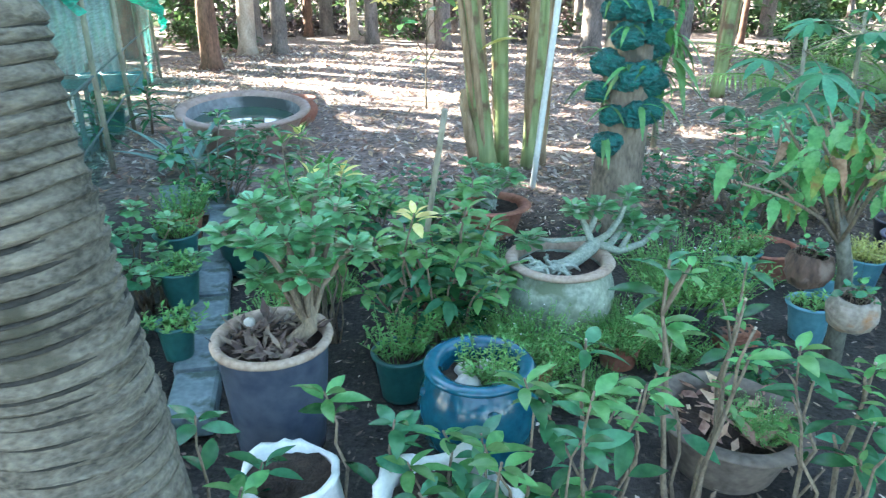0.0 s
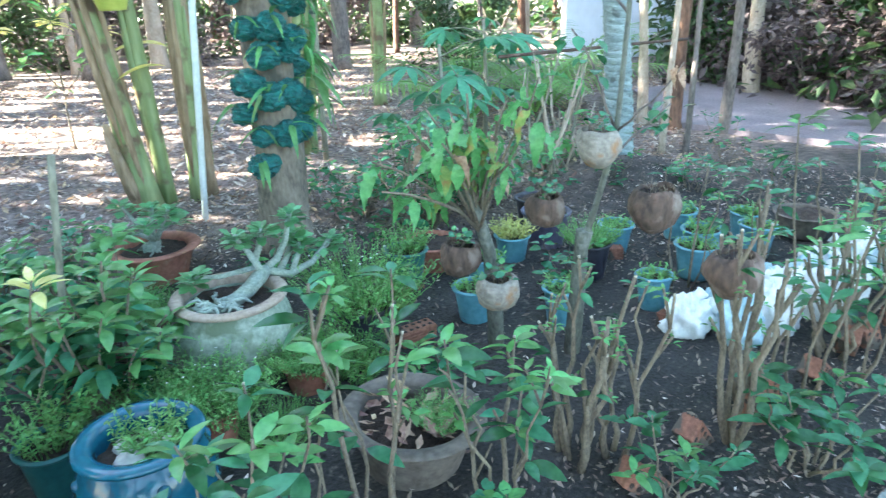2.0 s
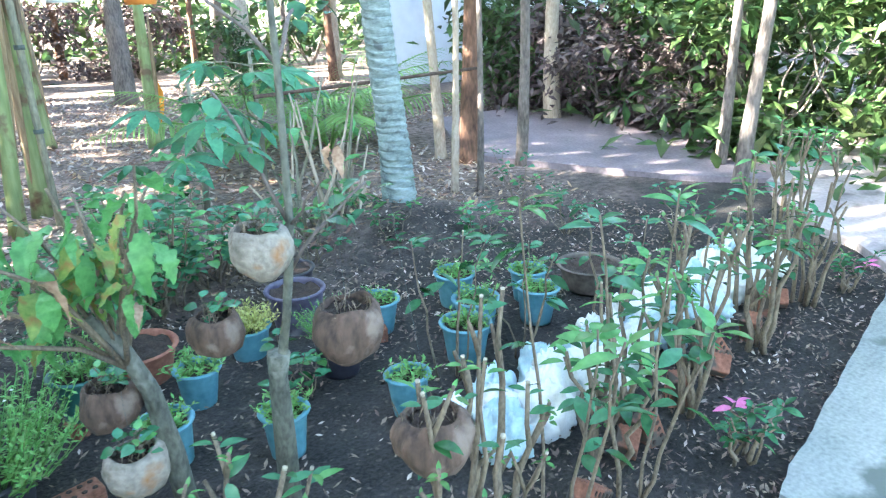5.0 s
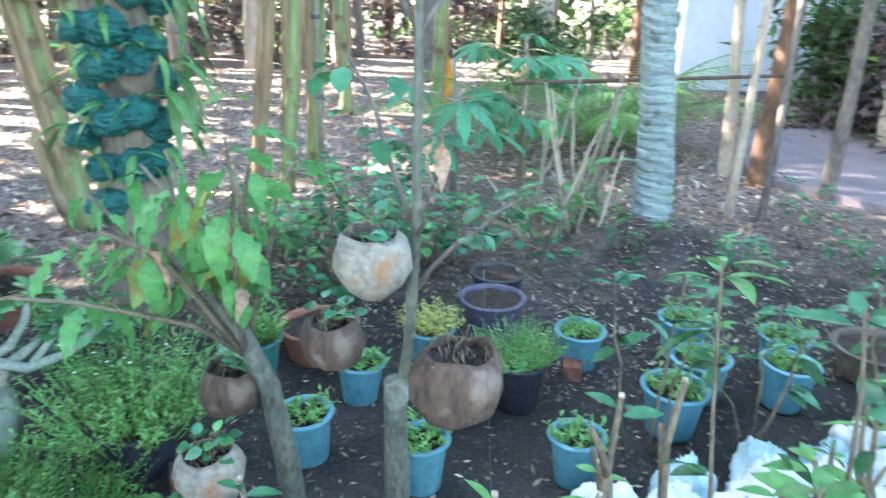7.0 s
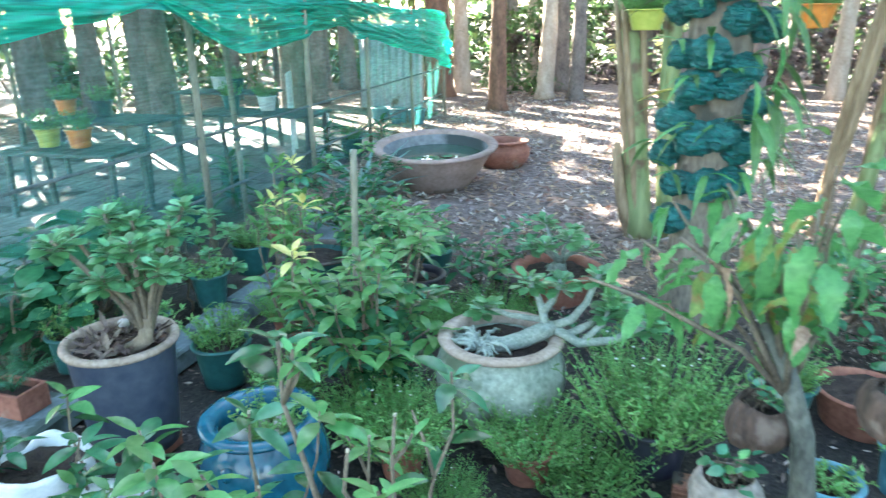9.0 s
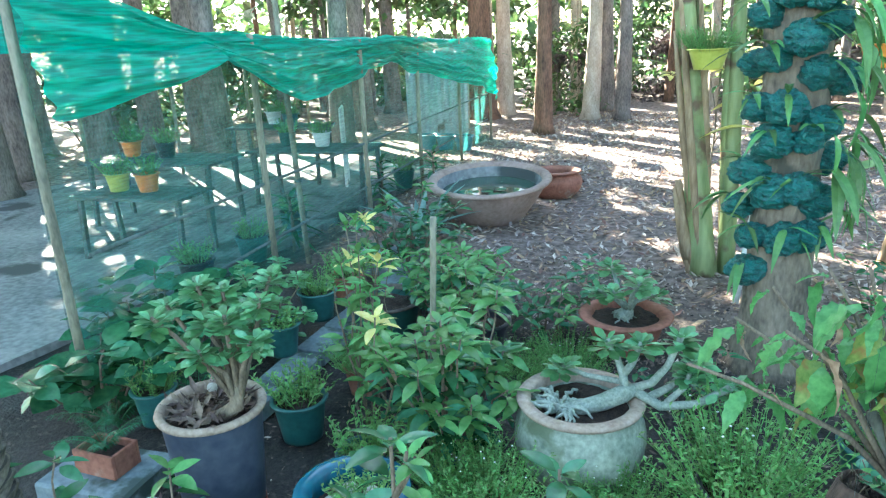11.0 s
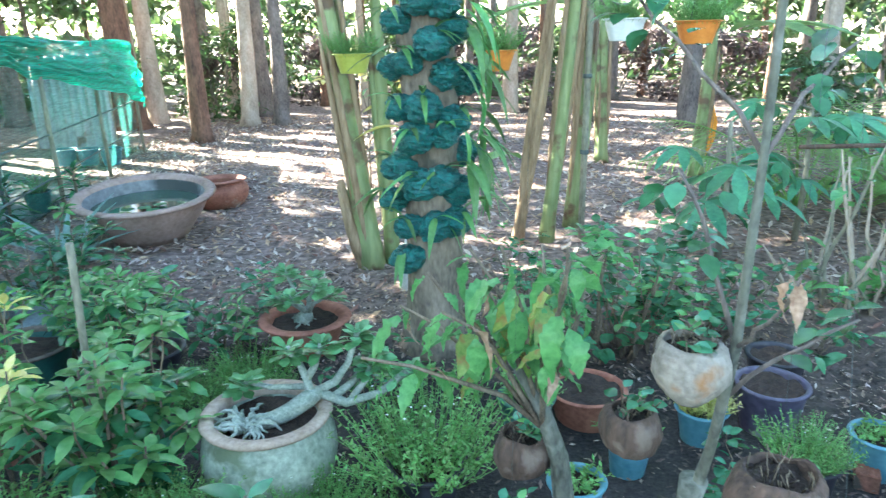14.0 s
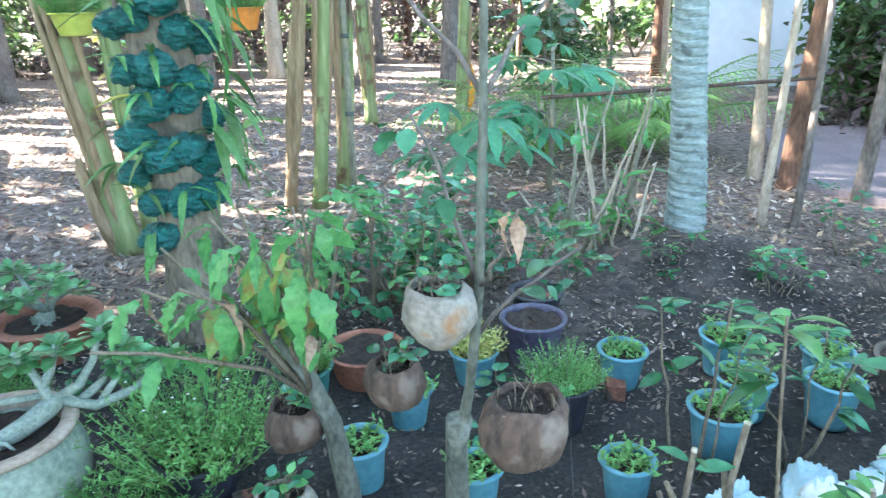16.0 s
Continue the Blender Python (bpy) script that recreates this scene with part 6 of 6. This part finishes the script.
# ---- net house ----
def sheet(name, rows, cols, fn, mat):
    verts = [fn(i / (cols - 1), j / (rows - 1)) for j in range(rows) for i in range(cols)]
    faces = [(j * cols + i, j * cols + i + 1, (j + 1) * cols + i + 1, (j + 1) * cols + i) for j in range(rows - 1) for i in range(cols - 1)]
    return mesh_of(name, verts, faces, mat)


def front_line(u):
    """The front eave of the net house, from the far end to the walkway."""
    return Vector((-4.45 + 2.9 * u, 9.6 - 8.2 * u, 0))


def eave(u):
    return 1.58 + 0.14 * min(u, 0.86) + 2.3 * max(0.0, u - 0.86) + 0.02 * math.sin(17 * u)


def drape(u, v):
    p = front_line(u)
    deep = float(np.interp(u, (0, 0.1, 0.25, 0.45, 0.5, 0.6, 0.77, 0.84, 0.87, 0.92, 1.0), (0.95, 0.8, 0.55, 0.34, 0.24, 0.32, 0.43, 0.24, 0.15, 0.38, 0.62)))
    off = 0.16 * v * math.sin(9 * u) + 0.03 * math.sin(46 * u + 5 * v) * v + 0.06 * noise.noise((u * 12, v * 3, 0)) + 0.035 * noise.noise((u * 5, v * 11, 4)) + 0.016 * math.sin(38 * v + 7 * noise.noise((u * 4, v, 6)))
    return (p.x + 0.12 * math.sin(v * 1.6) + off * 0.9, p.y + off * 0.3, eave(u) - deep * v + 0.03 * noise.noise((u * 22, v * 5, 2)))


def roof(u, v):
    p = front_line(u)
    sag = 0.10 * abs(math.sin(math.pi * u * 4)) * math.sin(math.pi * v)
    return (p.x - 3.4 * v, p.y - 0.9 * v, eave(u) + 0.06 * v - sag + 0.03 * noise.noise((u * 14, v * 9, 1)))


def veil(u, v):
    p = front_line(u)
    return (p.x - 0.05 + 0.02 * math.sin(30 * u), p.y, eave(u) * (1 - v) + 0.06 * v)


net_house = thing("net_house", "low shade house under sagging green netting", "shade house", at=Matrix.Translation((0, 0, 0)))
part("front_drape", sheet("net_drape", 44, 150, drape, NET), net_house, "loosely hanging green shade net")
part("net_roof", sheet("net_roof", 24, 60, roof, NET), net_house, "sagging green shade net roof")
part("side_net", sheet("side_net", 6, 60, veil, VEIL), net_house, "fine see-through side netting")
for u in (0.0, 0.22, 0.42, 0.6, 0.8, 1.0):
    p = front_line(u)
    part("post", mesh_of("net_post", *tube([(p.x, p.y, -0.05), (p.x - 0.02, p.y + 0.01, 0.8), (p.x, p.y, eave(u))], 0.022, 8), BAMBOO), net_house)
    part("post", mesh_of("net_post", *tube([(p.x - 3.3, p.y - 0.87, -0.05), (p.x - 3.3, p.y - 0.87, 1.72)], 0.024, 8), BAMBOO), net_house)
part("eave_pole", mesh_of("eave_pole", *tube([front_line(q) + Vector((-0.05, 0, eave(q) - 0.025)) for q in (0.0, 0.2, 0.4, 0.6, 0.8, 0.86, 0.93, 1.0)], 0.016, 8), TUBE), net_house, "pale pipe along the eave")
for z in (0.35, 0.75):
    part("rail", mesh_of("net_rail", *tube([front_line(0.02) + Vector((-0.02, 0, z)), front_line(0.98) + Vector((-0.02, 0, z))], 0.010, 6), TABLE_GREY), net_house, "thin dark side rail")
pipe("bamboo_pole", "long grey bamboo pole leaning at the net", (-2.38, 3.56, -0.03), (-2.62, 3.70, 2.2), 0.022, BAMBOO, (0.3, 0.62))


def bench(x, y, rz, sx, sy, high):
    ob = thing("plant_bench", "dark slatted plant bench inside the net house", "bench", "benches in the net house", pose(x, y, 0.05, 0, 0, rz))
    for k in range(5):
        part("slat", mesh_of("bench_slat", *box(sx, sy / 6, 0.025, 0.004), TABLE_GREY, False), ob, at=Matrix.Translation((0, -sy / 2 + sy * (k + 0.5) / 5, high)))
    for dx in (-0.45, 0.45):
        for dy in (-0.42, 0.42):
            part("leg", mesh_of("bench_leg", *box(0.04, 0.04, high, 0.004, (0, 0, high / 2)), TABLE_GREY, False), ob, at=pose(dx * sx, dy * sy, 0, 4 * (1 if dy > 0 else -1), 0, 0))
    return ob


bench(-3.7, 5.0, 20, 1.3, 0.6, 0.55)
bench(-4.4, 3.7, 20, 1.4, 0.6, 0.6)
bench(-3.6, 3.0, 20, 1.0, 0.5, 0.5)
bench(-4.9, 5.6, 20, 1.2, 0.5, 0.65)
for k, (x, y, z, mat) in enumerate([(-3.6, 5.0, 0.63, PLASTIC_WHITE), (-4.0, 4.9, 0.63, PLASTIC_GREEN), (-4.3, 3.7, 0.68, PLASTIC_BLACK), (-4.7, 3.6, 0.68, PLASTIC_ORANGE), (-3.5, 3.0, 0.58, PLASTIC_ORANGE), (-3.75, 2.9, 0.58, PLASTIC_LIME), (-3.0, 4.0, 0.05, PLASTIC_GREEN), (-2.7, 3.3, 0.05, PLASTIC_GREEN), (-3.3, 5.9, 0.05, PLASTIC_GREEN), (-5.0, 5.6, 0.73, PLASTIC_WHITE), (-2.55, 2.7, 0.05, PLASTIC_BLACK), (-4.6, 5.5, 0.73, PLASTIC_GREEN)]):
    small_pot(x, y, z, 0.12 if z < 0.1 else 0.09, 0.2 if z < 0.1 else 0.14, mat, "plant pot in the shade of the net house", HERB_SMALL[k % 2], 110 + k, "pots in the net house", size=1.1)
dracaena = [leaf_at((0, 0, 0.1 + 0.012 * k), 2.4 * k, 0.2 + 0.02 * k, 1.0) for k in range(28)]
for k, (x, y) in enumerate([(-2.75, 3.75), (-3.15, 5.35), (-3.0, 6.05)]):
    dr = thing("dracaena", "dark strap-leaved plant beside the net", "plant", "strap-leaved plants", Matrix.Translation((x, y, 0.0)))
    part("stem", mesh_of("dracaena_stem", *tube([(0, 0, -0.02), (0.01, 0, 0.2), (0, 0, 0.45)], 0.014, 8), TWIG), dr)
    part("foliage", mesh_of("dracaena_foliage", *scatter(blade(0.26, 0.045, 5, 0.3, 0.6, 0.35), dracaena), LEAF), dr)
# corrugated screen
corr_verts, corr_faces = [], []
for i in range(61):
    x = i / 60 * 0.95
    for z in (0.0, 1.15):
        corr_verts += [(x, 0.022 * math.sin(i * 0.95), z), (x, 0.022 * math.sin(i * 0.95) + 0.004, z)]
for i in range(60):
    a = 4 * i
    corr_faces += [(a, a + 4, a + 6, a + 2), (a + 1, a + 3, a + 7, a + 5), (a + 2, a + 6, a + 7, a + 3)]
tin = thing("tin_screen", "grey corrugated tin screen at the net house's end", "screen", at=pose(-6.3, 9.75, 0.0, 0, 0, 12) @ Matrix.Scale(1.22, 4))
part("sheet", mesh_of("tin_sheet", corr_verts, corr_faces, TIN), tin)
for dx in (0.02, 0.93):
    part("post", mesh_of("tin_post", *tube([(dx, 0.05, -0.05), (dx, 0.05, 1.2)], 0.03, 8), PALE_BARK), tin)
for k in range(3):
    small_pot(-4.88 + 0.3 * k, 8.45 + 0.05 * k, 0.0, 0.14, 0.22, PLASTIC_BLUE, "empty blue plastic pot near the tin screen", None, 130 + k, "blue pots by the screen")
hose = [Vector((-4.3 + 0.35 * k, 6.75 + 0.12 * math.sin(1.3 * k), 0.03)) for k in range(8)]
tagged(part("hose", mesh_of("hose", *tube(hose, 0.015, 8), TUBE)), "pale garden hose lying on the ground", "hose")
chair = thing("plastic_chair", "white plastic chair inside the net house", "chair", at=pose(-3.9, 5.9, 0.05, 0, 0, 130))
part("seat", mesh_of("chair_seat", *box(0.42, 0.42, 0.03, 0.01, (0, 0, 0.42)), PLASTIC_WHITE, False), chair)
part("backrest", mesh_of("chair_back", *box(0.42, 0.03, 0.45, 0.01, (0, 0.2, 0.66)), PLASTIC_WHITE, False), chair)
for dx in (-0.19, 0.19):
    for dy in (-0.19, 0.19):
        part("leg", mesh_of("chair_leg", *box(0.035, 0.035, 0.42, 0.006, (dx, dy, 0.2)), PLASTIC_WHITE, False), chair)
